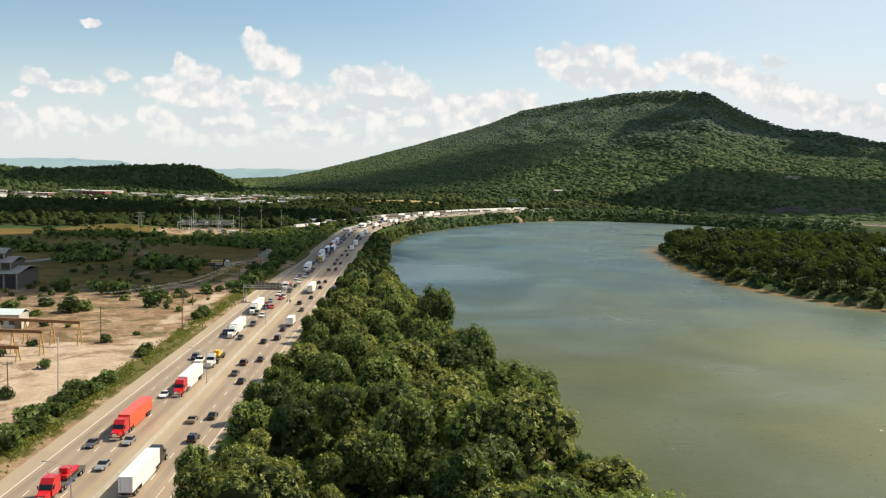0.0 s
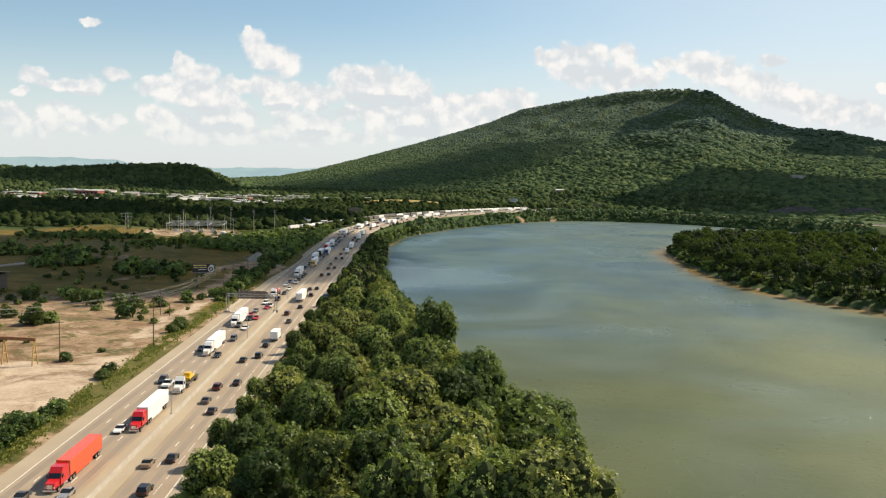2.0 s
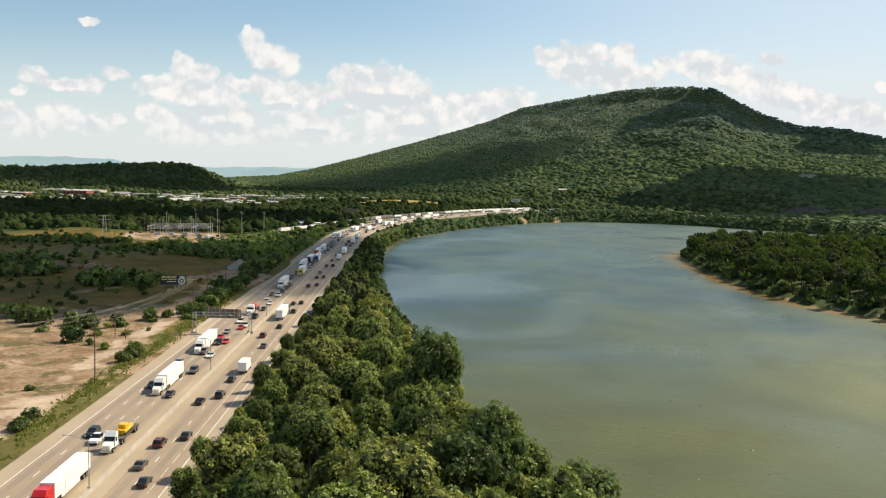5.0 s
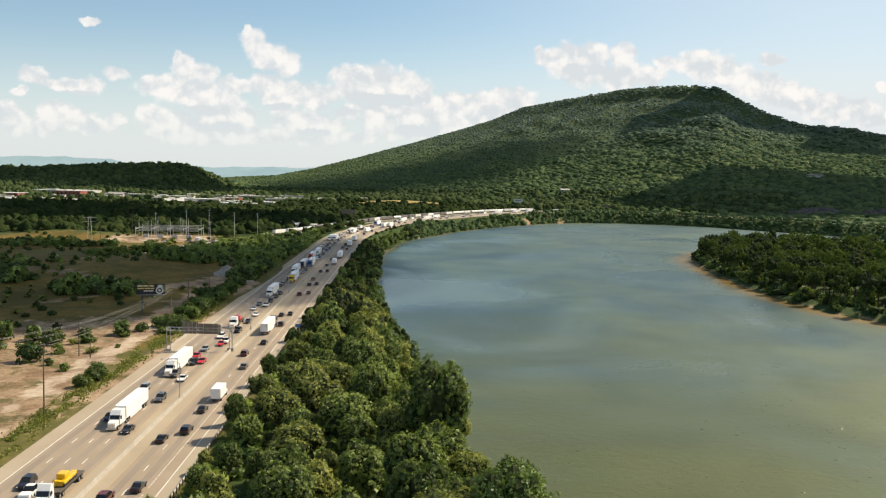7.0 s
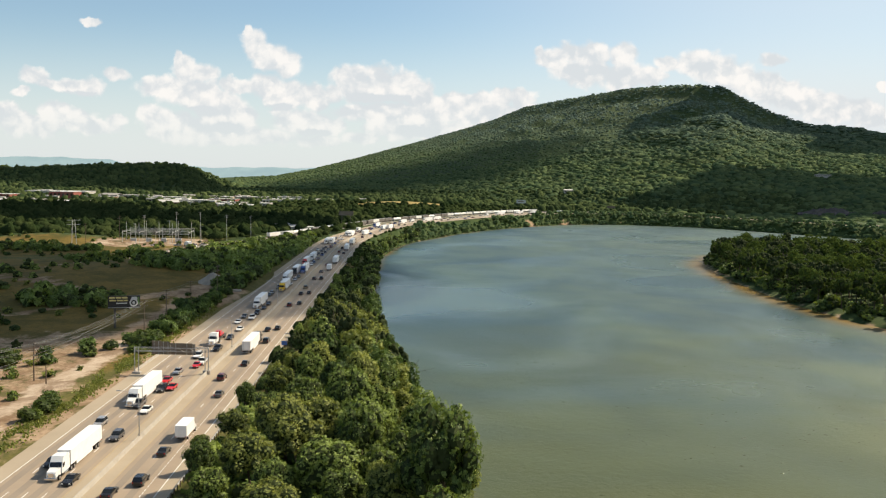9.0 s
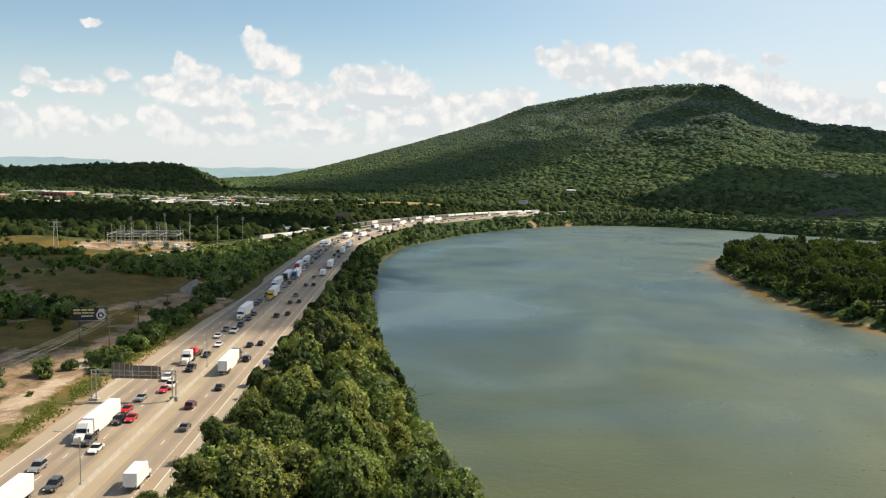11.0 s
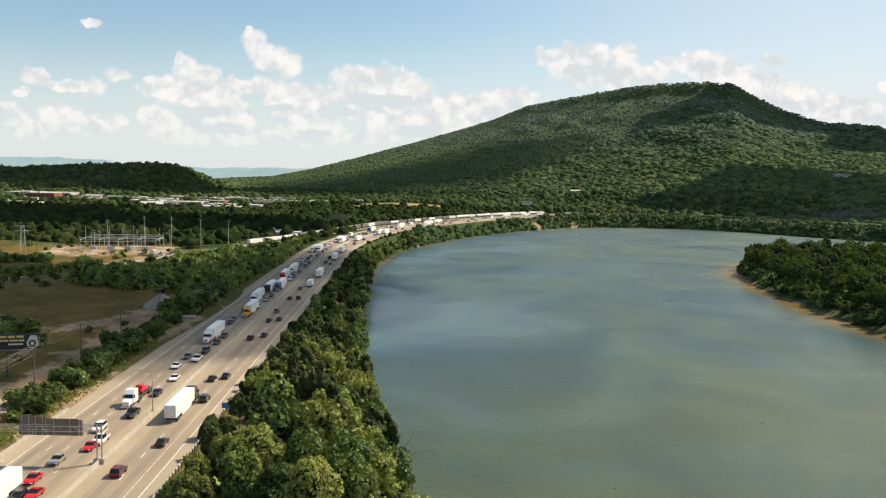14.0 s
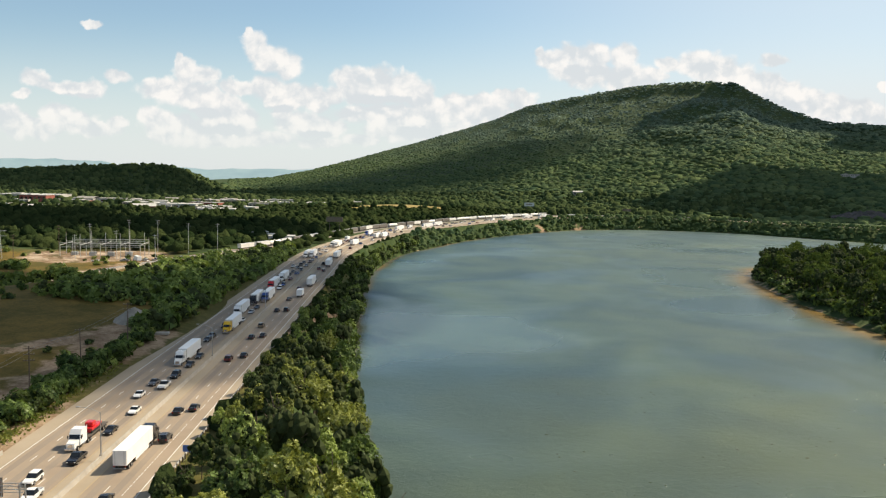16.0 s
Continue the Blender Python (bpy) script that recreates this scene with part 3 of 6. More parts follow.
for off in (-6.35, -9.8, -13.3, 6.7):
    for k in range(36):
        y = 130 + 12.19 * k + (0 if off > 0 else 3)
        m = pose(median_x(y) + off, y, 0.02, 0, 0, math.degrees(math.atan(0.0334)))
        if DASH is None:
            DASH = add_mesh("lane_dash", [(-0.09, -1.5, 0), (0.09, -1.5, 0), (0.09, 1.5, 0), (-0.09, 1.5, 0)], [(0, 1, 2, 3)], PAINT_W, road)
            DASH.matrix_basis = m
        else:
            o = new("lane_dash", DASH.data)
            o.parent, o.matrix_basis = road, m
far_v, far_f = [], []
pts, rights = along(ROAD)
for off in (-6.35, -9.8, -13.3, 6.7, 10.3):
    y_from = 130 if off == 10.3 else 569
    for p, r in zip(pts, rights):
        if p[1] < y_from or (p[0] > 300):
            continue
        d = np.array([-r[1], r[0]])
        for s in ((0.0, 1.4, 2.8, 4.2) if off == 10.3 else ((0.0,) if int(p[1] / 6.0) % 2 else ())):
            c, h, w = p + r * off + d * s, (0.45 if off == 10.3 else 1.5), 0.09
            i = len(far_v)
            far_v += [(*(c - r * w - d * h), 0.02), (*(c + r * w - d * h), 0.02), (*(c + r * w + d * h), 0.02), (*(c - r * w + d * h), 0.02)]
            far_f.append((i, i + 1, i + 2, i + 3))
tagged(add_mesh("far_dashes", far_v, far_f, PAINT_W, road), kind="stuff")


def sweep(name, line, profile, mat, parent=None):
    """A closed profile of (right, up) pairs carried along a line."""
    p, r = along(line)
    k, n = len(profile), len(p)
    v = np.concatenate([np.column_stack([p + r * a, np.full(n, z)]) for a, z in profile])
    i = np.arange(n - 1)
    f = np.concatenate([np.stack([j * n + i, j * n + i + 1, ((j + 1) % k) * n + i + 1, ((j + 1) % k) * n + i], -1) for j in range(k)])
    return add_mesh(name, v, f, mat, parent)


barrier = sweep("median_barrier", ROAD, [(-0.32, -0.02), (-0.24, 0.25), (-0.09, 0.95), (0.09, 0.95), (0.24, 0.25), (0.32, -0.02)], CONCRETE)
tagged(barrier, "long stained concrete median barrier between the carriageways", "barrier", kind="structure")

# ---- trees ----
def quads_mesh(name, centre, normal, size, mat, rng, parent=None, aspect=0.7):
    """Many small leaf clumps: one bent quad at every centre, facing normal."""
    n = len(centre)
    t = np.cross(normal, rng.normal(size=(n, 3)))
    t /= np.linalg.norm(t, axis=1)[:, None] + 1e-9
    b = np.cross(normal, t)
    s = (size * rng.uniform(0.6, 1.35, n))[:, None]
    drop = normal * s * 0.28
    v = np.stack([centre - t * s, centre - b * s * aspect - drop, centre + t * s, centre + b * s * aspect - drop * 0.4], 1).reshape(-1, 3)
    f = np.arange(4 * n).reshape(n, 4)
    return add_mesh(name, v, f, mat, parent)


def unit(rng, n):
    v = rng.normal(size=(n, 3))
    return v / np.linalg.norm(v, axis=1)[:, None]


def lobes_of(rng, lobes):
    """Middles and sizes of the leafy lobes that heap up to a crown of half size 1."""
    c = unit(rng, lobes)
    c[:, 2] = np.where(c[:, 2] < -0.45, -c[:, 2], c[:, 2])
    c *= rng.uniform(0.42, 0.74, lobes)[:, None]
    return np.concatenate([c, [[0, 0, 0.1]]]), np.concatenate([rng.uniform(0.15, 0.31, lobes), [0.5]])


def crown_meshes(rng, tufts, width, height, lobes, leaf, mat, root, mid, flat=False):
    """Rosettes of leaves over a heap of lobes, and dense inner foliage under them, with the crown's shade in its dark
    colour.
    """
    lobe_c, lobe_r = lobes_of(rng, lobes)
    if flat:
        lobe_r = lobe_r * 1.45
    half = np.array([width, width, height])
    weight = lobe_r ** 2
    n = tufts * 3
    which = rng.choice(len(lobe_r), n, p=weight / weight.sum())
    d = unit(rng, n)
    c = lobe_c[which] + d * (lobe_r[which] * rng.uniform(0.86, 1.18, n))[:, None]
    inside = (np.linalg.norm(c[:, None, :] - lobe_c[None], axis=2) < lobe_r[None] * 0.86).any(1)
    keep = np.nonzero(~inside & (d[:, 2] > -0.55))[0][:tufts]
    c, d = c[keep] * half, d[keep] / half
    d /= np.linalg.norm(d, axis=1)[:, None]
    c[:, 2] += mid
    if flat:
        c[:, 2] = np.maximum(c[:, 2], 0.1)
    n, blades = len(c), 5
    way = d + rng.normal(size=(n, 3)) * 0.28 + np.array([0, 0, 0.15])
    way /= np.linalg.norm(way, axis=1)[:, None]
    t = np.cross(way, rng.normal(size=(n, 3)))
    t /= np.linalg.norm(t, axis=1)[:, None] + 1e-9
    b = np.cross(way, t)
    size = leaf * rng.uniform(0.65, 1.4, n)
    v = [c]
    for k in range(blades):
        a = 2 * math.pi * k / blades + rng.uniform(-0.35, 0.35, n)
        long = (size * rng.uniform(0.7, 1.3, n))[:, None]
        lift = way * long * rng.uniform(-0.5, 0.55, n)[:, None]
        for turn in (-0.44, 0.44):
            v.append(c + (t * np.cos(a + turn)[:, None] + b * np.sin(a + turn)[:, None]) * long + lift)
    v = np.stack(v, 1).reshape(-1, 3)
    one = np.array([(0, 1 + 2 * k, 2 + 2 * k) for k in range(blades)])
    f = (np.arange(n)[:, None, None] * (1 + 2 * blades) + one[None]).reshape(-1, 3)
    add_mesh("crown", v, f, mat, root)
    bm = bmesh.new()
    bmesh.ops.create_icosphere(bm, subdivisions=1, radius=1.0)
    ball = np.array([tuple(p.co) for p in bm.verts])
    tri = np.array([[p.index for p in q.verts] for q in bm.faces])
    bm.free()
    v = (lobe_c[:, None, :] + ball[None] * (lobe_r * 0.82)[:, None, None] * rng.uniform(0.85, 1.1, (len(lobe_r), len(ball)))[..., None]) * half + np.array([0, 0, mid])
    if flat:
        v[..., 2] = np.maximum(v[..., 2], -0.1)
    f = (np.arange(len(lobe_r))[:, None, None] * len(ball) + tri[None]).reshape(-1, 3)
    add_mesh("inner_foliage", v.reshape(-1, 3), f, TWIG_SHADE, root)
    return lobe_c * half


def tube(verts, faces, a, b, ra, rb, sides=6):
    a, b = np.array(a, float), np.array(b, float)
    d = (b - a) / (np.linalg.norm(b - a) + 1e-9)
    s = np.cross(d, (0.3, 0.9, 0.2))
    s /= np.linalg.norm(s)
    t = np.cross(d, s)
    i = len(verts)
    for p, r in ((a, ra), (b, rb)):
        for k in range(sides):
            w = 2 * math.pi * k / sides
            verts.append(tuple(p + (s * math.cos(w) + t * math.sin(w)) * r))
    for k in range(sides):
        faces.append((i + k, i + (k + 1) % sides, i + sides + (k + 1) % sides, i + sides + k))


def make_tree(name, seed, height, width, leaves, leaf, mat, lobes=16, label="", trunk_part=0.45):
    rng = np.random.default_rng(seed)
    root = new(name)
    root.empty_display_size = 0.5
    crown_h = height * 0.43
    mid = height - crown_h
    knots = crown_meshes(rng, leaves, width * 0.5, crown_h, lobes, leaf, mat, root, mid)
    v, f = [], []
    lean = rng.normal(size=2) * 0.03 * height
    top = np.array([lean[0], lean[1], mid])
    tube(v, f, (0, 0, -0.6), top * 0.5, height * 0.022, height * 0.016)
    tube(v, f, top * 0.5, top, height * 0.016, height * 0.009)
    for q in knots[: min(9, lobes)]:
        start = top * rng.uniform(0.5, 0.95)
        tube(v, f, start, q + np.array([0, 0, mid]), height * 0.008, height * 0.003, 5)
    add_mesh("trunk", v, f, BARK, root)
    return tagged(root, label, "tree")


def hide_away(ob):
    """Take the pattern copy of a thing out of the scene again."""
    for o in (*ob.children_recursive, ob):
        bpy.data.objects.remove(o)


def ground_z(x, y):
    return float(land(np.array([x]), np.array([y]))[0])


def spread(n_try, box, gap, keep, seed):
    """Places strewn over a box, at least gap apart, where keep(x, y) holds."""
    rng = np.random.default_rng(seed)
    x = rng.uniform(box[0], box[1], n_try)
    y = rng.uniform(box[2], box[3], n_try)
    ok = keep(x, y)
    x, y = x[ok], y[ok]
    cells, chosen = {}, []
    for i in range(len(x)):
        c = (int(x[i] // gap), int(y[i] // gap))
        if any((x[i] - x[j]) ** 2 + (y[i] - y[j]) ** 2 < gap * gap for a in (-1, 0, 1) for b in (-1, 0, 1) for j in cells.get((c[0] + a, c[1] + b), ())):
            continue
        cells.setdefault(c, []).append(i)
        chosen.append(i)
    return x[chosen], y[chosen]


def plant(kinds, xs, ys, seed, low=0.8, high=1.2, group="", sink=0.0, size_at=None):
    rng = np.random.default_rng(seed)
    zs = land(xs, ys)
    for x, y, z in zip(xs, ys, zs):
        k = kinds[rng.integers(len(kinds))]
        s = rng.uniform(low, high) * (size_at(x, y) if size_at else 1.0)
        m = Matrix.Translation((x, y, z - sink)) @ Euler((rng.normal() * 0.05, rng.normal() * 0.05, rng.uniform(0, 6.28))).to_matrix().to_4x4() @ Matrix.Diagonal((s * rng.uniform(0.9, 1.12), s, s * rng.uniform(0.88, 1.12), 1))
        o = copy_thing(k, Matrix())
        o.matrix_basis = m
        if group:
            o["group"] = group


def left_of(x, y, line):
    d, s = apart(x, y, line)
    return d * s



def plant_joined(name, kinds, xs, ys, seed, low, high, label, sizes=None):
    """Woods too many to count: the crowns and trunks of many trees in one mesh per kind."""
    rng = np.random.default_rng(seed)
    zs = land(xs, ys)
    pick = rng.integers(len(kinds), size=len(xs))
    for k, kind in enumerate(kinds):
        for piece in kind.children:
            me = piece.data
            co = np.empty(len(me.vertices) * 3, np.float32)
            me.vertices.foreach_get("co", co)
            co = co.reshape(-1, 3)
            li = np.empty(len(me.loops), np.int32)
            me.loops.foreach_get("vertex_index", li)
            li = li.reshape(len(me.polygons), -1)
            rows = np.nonzero(pick == k)[0]
            if not len(rows):
                continue
            s, a = rng.uniform(low, high, len(rows)), rng.uniform(0, 6.28, len(rows))
            s = s * (1.0 if sizes is None else sizes[rows])
            c, d = np.cos(a), np.sin(a)
            v = np.stack([co[None, :, 0] * c[:, None] - co[None, :, 1] * d[:, None], co[None, :, 0] * d[:, None] + co[None, :, 1] * c[:, None], np.broadcast_to(co[None, :, 2], (len(rows), len(co))) * rng.uniform(0.85, 1.15, (len(rows), 1))], -1)
            v = v * s[:, None, None] + np.stack([xs[rows], ys[rows], zs[rows]], -1)[:, None, :]
            f = (np.arange(len(rows))[:, None, None] * len(co) + li[None]).reshape(-1, li.shape[1])
            tagged(add_mesh(name, v.reshape(-1, 3), f, me.materials[0]), label, "woods", kind="stuff")


broad = [make_tree("tree", 11 + i, (17, 15, 18, 14, 16, 15)[i], (13, 11, 12, 12, 14, 10)[i], 1480, 0.265, (LEAF_A, LEAF_B, LEAF_A, LEAF_C, LEAF_B, LEAF_A)[i], (52, 40, 58, 46, 54, 38)[i],
                   ("tall broadleaf tree with dense green leaves on the river bank", "olive-green broadleaf tree on the river bank",
                    "full green tree with many leafy limbs on the bank", "dark green leafy tree in the bank woods", "yellowish-green leafy tree in the bank woods",
                    "slender green tree among the bank woods")[i]) for i in range(6)]
mid = [make_tree("tree", 71 + i, 15, 11, 760, 0.40, (LEAF_A, LEAF_C, LEAF_B)[i], 22, "leafy green tree in the wooded bank beside the highway") for i in range(3)]
slim = [make_tree("tree", 31 + i, 14, 11, 190, 0.80, (LEAF_C, LEAF_A, LEAF_C)[i], 20, "leafy green tree in the wooded bank beside the highway") for i in range(3)]
cape = [make_tree("tree", 41 + i, 18, 12, 200, 0.68, LEAF_CAPE, 18, "dense green tree on the wooded river cape") for i in range(3)]

cape_in = [make_tree("tree", 47 + i, 16, 13, 62, 1.25, LEAF_CAPE, 10, "dense green tree on the wooded river cape") for i in range(2)]


def bank_near(x, y):
    return (np.hypot(x + 9, y - 211) > 7.5) & (wavy(x, y, 11, 6.0) > -0.54) & (left_of(x, y, ROAD) < -(18.2 + 1.2 * wavy(x, y, 14))) & (left_of(x, y, SHORE) > np.interp(y, (115, 145, 175, 205, 250, 290), (9.0, 5.5, 3.0, -1.0, -1.2, 3.0)) + 1.5 * wavy(x, y, 9, 3.0))


def room(x, y):
    """Trees stay low beside the road and grow tall towards the river."""
    off = -left_of(np.array([x]), np.array([y]), ROAD)[0]
    edge = left_of(np.array([x]), np.array([y]), SHORE)[0]
    return (0.52 + 0.48 * min(1.0, max(0.0, (off - 19) / 18))) * ((1.22 if 190 < y < 262 else 1.0) if edge < 16 else 1.0) * (0.84 if y > 225 else 1.0)


xs, ys = spread(16000, (-75, 80, 95, 352), 7.7, bank_near, 5)
ok = (ys > 225) | (np.random.default_rng(15).uniform(size=len(xs)) < 0.82)
xs, ys = xs[ok], ys[ok]
plant(broad, xs, ys, 6, 0.68, 1.32, "trees of the river bank", size_at=room)
xs, ys = spread(9000, (-75, 80, 95, 352), 5.2, lambda x, y: (left_of(x, y, ROAD) < -19) & (left_of(x, y, SHORE) > 4), 45)
bank_floor = (xs, ys)
xs, ys = spread(5000, (-100, 20, 352, 520), 7.2, lambda x, y: (left_of(x, y, ROAD) < -18.6) & (left_of(x, y, SHORE) > 0.6) & (np.hypot(x + 28, (y - 378) / 1.6) > 6), 17)
far_size = np.clip(0.38 + 0.62 * (-left_of(xs, ys, ROAD) - 19) / 17, 0.38, 1.0)
plant_joined("bank_woods", mid, xs, ys, 18, 0.7, 1.2, "leafy green woods on the bank between highway and river", far_size)
xs, ys = spread(9000, (-100, 20, 520, 1000), 6.6, lambda x, y: (left_of(x, y, ROAD) < -19.0) & (left_of(x, y, SHORE) > -1.0), 7)
far_size = np.clip(0.42 + 0.58 * (-left_of(xs, ys, ROAD) - 19) / 16, 0.42, 1.0)
plant_joined("bank_woods", slim, xs, ys, 8, 0.75, 1.15, "leafy green woods on the bank between highway and river", far_size)
xs, ys = spread(9000, (190, 450, 430, 910), 8.4, lambda x, y: (left_of(x, y, CAPE) < -8.0) & (left_of(x, y, CAPE) > -62), 9)
x2, y2 = spread(6000, (250, 640, 400, 910), 10.0, lambda x, y: (left_of(x, y, CAPE) < -61) & (left_of(x, y, CAPE) > -150), 27)
plant_joined("cape_woods", cape_in, x2, y2, 29, 0.8, 1.15, "dense green woods over the low river cape")
plant_joined("cape_woods", cape, xs, ys, 10, 0.75, 1.1, "dense green woods on the low river cape")


def canopy(name, xs, ys, size, seed, mat, label, sides=7, rings=2, sink=0.30, tall=1.0, smooth=False):
    """Far woods: uneven leafy domes, one for every tree, in one mesh."""
    rng = np.random.default_rng(seed)
    n = len(xs)
    zs = land(xs, ys)
    k = sides * rings + 1
    w = np.arange(sides) * 2 * math.pi / sides
    base = [(0, 0, 1.0)]
    for j in range(rings):
        a = (j + 1) / rings * 1.75
        base += [(math.sin(a) * math.cos(x + j * 0.45), math.sin(a) * math.sin(x + j * 0.45), math.cos(a)) for x in w]
    base = np.array(base)
    r = size * (0.55 + 0.95 * rng.uniform(0, 1, n) ** 1.5)
    bump = 1 + rng.normal(size=(n, k)) * 0.24
    v = base[None] * bump[..., None] * r[:, None, None]
    v[..., 2] *= (rng.uniform(0.7, 1.2, n) * tall)[:, None]
    v += np.stack([xs, ys, zs + r * sink], -1)[:, None, :]
    f = [(0, 1 + j, 1 + (j + 1) % sides) for j in range(sides)]
    for q in range(rings - 1):
        for j in range(sides):
            a, b = 1 + q * sides + j, 1 + q * sides + (j + 1) % sides
            f += [(a, a + sides, b), (b, a + sides, b + sides)]
    f = np.array(f)
    faces = (np.arange(n)[:, None, None] * k + f[None]).reshape(-1, 3)
    ob = add_mesh(name, v.reshape(-1, 3), faces, mat, smooth=smooth)
    return tagged(ob, label, "woods", kind="stuff")


def on_slope(x, y):
    b = x / y
    return (y > np.interp(b, FOOT[:, 0], FOOT[:, 1]) - 80) & (y < np.interp(b, CREST[:, 0], CREST[:, 1]) + 15) & (left_of(x, y, ROAD) > 40) & (b > -0.24) & (b < 0.60) & (np.hypot(x - 245, (y - 1800) / 1.5) > 22)


xs, ys = spread(120000, (-640, 1350, 1240, 2500), 8.6, on_slope, 12)
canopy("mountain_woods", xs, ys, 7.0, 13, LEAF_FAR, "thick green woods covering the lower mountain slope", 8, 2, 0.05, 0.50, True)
n1 = len(xs)
xs, ys = spread(110000, (-900, 1500, 2500, 4600), 10.0, on_slope, 14)
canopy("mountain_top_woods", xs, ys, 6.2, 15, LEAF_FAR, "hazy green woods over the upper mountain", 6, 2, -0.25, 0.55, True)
xs, ys = spread(3000, (190, 420, 430, 910), 3.6, lambda x, y: (left_of(x, y, CAPE) < -2.6 - 1.4 * wavy(x, y, 12, 1.0)) & (left_of(x, y, CAPE) > -24), 19)
cape_edge = (xs, ys)


def in_valley(x, y):
    off = left_of(x, y, ROAD)
    rail = apart(x, y, RAIL)[0]
    b = x / y
    town = (y > 1290) & (y < 1720) & (x < -240) & (wavy(x, y, 26, 4.0) > -0.1)
    yard = np.hypot((x + 222 - 0.3 * (y - 775)) / 38, (y - 772) / 46) < 1
    return (off > np.where(y > 815, 24, 42)) & (rail > np.where(y < 880, 21, 9)) & ~town & ~yard & (y < np.interp(b, FOOT[:, 0], FOOT[:, 1]) + 150) & (b > -0.66) & (np.hypot((x + 60) / 3.0, y - 1412) > 24)


xs, ys = spread(40000, (-900, 420, 800, 1420), 6.0, in_valley, 21)
canopy("valley_woods", xs, ys, 3.9, 22, LEAF_VALLEY, "patchy green woods on the valley floor", 9, 3, 0.55, 1.0, True)
xs2, ys2 = spread(50000, (-1500, 600, 1420, 2500), 8.0, in_valley, 23)
canopy("far_valley_woods", xs2, ys2, 5.2, 24, LEAF_HILL, "far dark woods on low hills", 6, 2, 0.3, 1.0, True)
xs, ys = spread(40000, (-90, 560, 960, 1400), 3.6, lambda x, y: (left_of(x, y, ROAD) < -20) & (left_of(x, y, SHORE) > 0.5) & (np.hypot(x - 116, y - 1274) > 9) & (np.hypot(x - 172, y - 1322) > 8), 25)
x2, y2 = spread(9000, (-100, 20, 352, 1010), 3.2, lambda x, y: (left_of(x, y, ROAD) < -17.4) & (left_of(x, y, ROAD) > -24) & (left_of(x, y, SHORE) > 1.0), 55)
canopy("verge_shrubs", x2, y2, 2.0, 56, LEAF_VALLEY, "low dark green shrubs between road and bank woods", 8, 3, 0.3)
canopy("shore_shrubs", xs, ys, 2.7, 26, LEAF_FAR, "low green shrubs along the far river bank", 7, 2, 0.6)


def make_shrub(seed, width, height, leaves, leaf, mat, label):
    rng = np.random.default_rng(seed)
    root = new("shrub")
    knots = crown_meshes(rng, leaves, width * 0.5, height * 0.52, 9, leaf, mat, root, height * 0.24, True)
    v, f = [], []
    for q in knots[:5]:
        tube(v, f, (0, 0, -0.3), np.abs(q) * np.array([1, 1, 0.8]) * np.sign(q + np.array([0, 0, 99])) + np.array([0, 0, height * 0.15]), 0.07, 0.03, 4)
    add_mesh("stem", v, f, BARK, root)
    return tagged(root, label, "shrub")


shrubs = [make_shrub(51, 5.0, 3.8, 110, 0.42, LEAF_SHRUB, "bushy green shrub beside the lot"), make_shrub(52, 4.2, 3.0, 100, 0.38, LEAF_A, "rounded green shrub on rough ground"),
          make_shrub(53, 5.5, 4.6, 120, 0.45, LEAF_C, "dark green thick shrub"), make_shrub(54, 3.2, 2.0, 70, 0.34, LEAF_B, "low olive-green weed shrub")]


def beside_road(x, y):
    off = left_of(x, y, ROAD)
    return (off > np.where(y > 392, 25.5, 27.3)) & (off < np.where(y > 392, 34.0, 30.5) + 1.5 * wavy(x, y, 20)) & (np.abs(y - 372) > 6) & (wavy(x, y, 17, 2.0) > np.where(y > 392, -0.75, 0.55))


xs, ys = spread(2600, (-115, -75, 224, 540), 2.7, beside_road, 31)
xs, ys = xs[:290], ys[:290]
plant(shrubs, xs, ys, 32, 0.6, 1.05, "shrubs along the road verge", size_at=lambda x, y: 1.0 + 0.5 * min(1.0, max(0.0, (y - 290) / 60)))
xs, ys = spread(1500, (-100, -75, 104, 224), 2.5, lambda x, y: (left_of(x, y, ROAD) > 27.0) & (left_of(x, y, ROAD) < 31.5) & (wavy(x, y, 13, 8.0) > -0.62), 48)
plant(shrubs[:3], xs, ys, 49, 0.6, 1.25, "shrubs along the road verge")
xs, ys = spread(500, (-75, -30, 96, 330), 2.9, lambda x, y: (left_of(x, y, ROAD) < -17.2) & (left_of(x, y, ROAD) > -21.5) & (wavy(x, y, 13, 5.0) > -0.5), 38)
plant(shrubs, xs, ys, 39, 0.45, 0.85, "low shrubs behind the guardrail")
places = [(-149, 332, 2.1), (-145, 337, 1.6), (-122.6, 349, 1.6), (-165, 345, 1.5), (-158, 322, 1.3), (-172, 330, 1.4), (-133, 268, 0.8), (-107, 289, 0.7), (-112, 276, 0.9),
          (-136, 252, 1.2), (-141, 246, 1.0), (-115, 238, 0.8), (-128, 375, 1.7), (-136, 380, 1.8), (-146, 378, 1.7), (-155, 384, 1.9), (-118, 378, 1.4), (-164, 392, 1.6), (-178, 388, 1.5),
          (-140, 366, 1.2), (-112, 392, 1.3), (-107, 398, 1.1), (-187, 410, 1.6), (-100, 424, 1.5), (-101, 432, 1.7), (-104, 440, 1.0), (-98, 448, 1.3), (-109, 206, 0.9)]
rng = np.random.default_rng(5)
for i, (x, y, s) in enumerate(places):
    o = copy_thing(shrubs[i % 3], Matrix())
    o.matrix_basis = Matrix.Translation((x, y, ground_z(x, y))) @ Euler((0, 0, i * 1.3)).to_matrix().to_4x4() @ Matrix.Diagonal((s, s, s * rng.uniform(0.85, 1.2), 1))
    o["group"] = "shrubs of the empty lot"


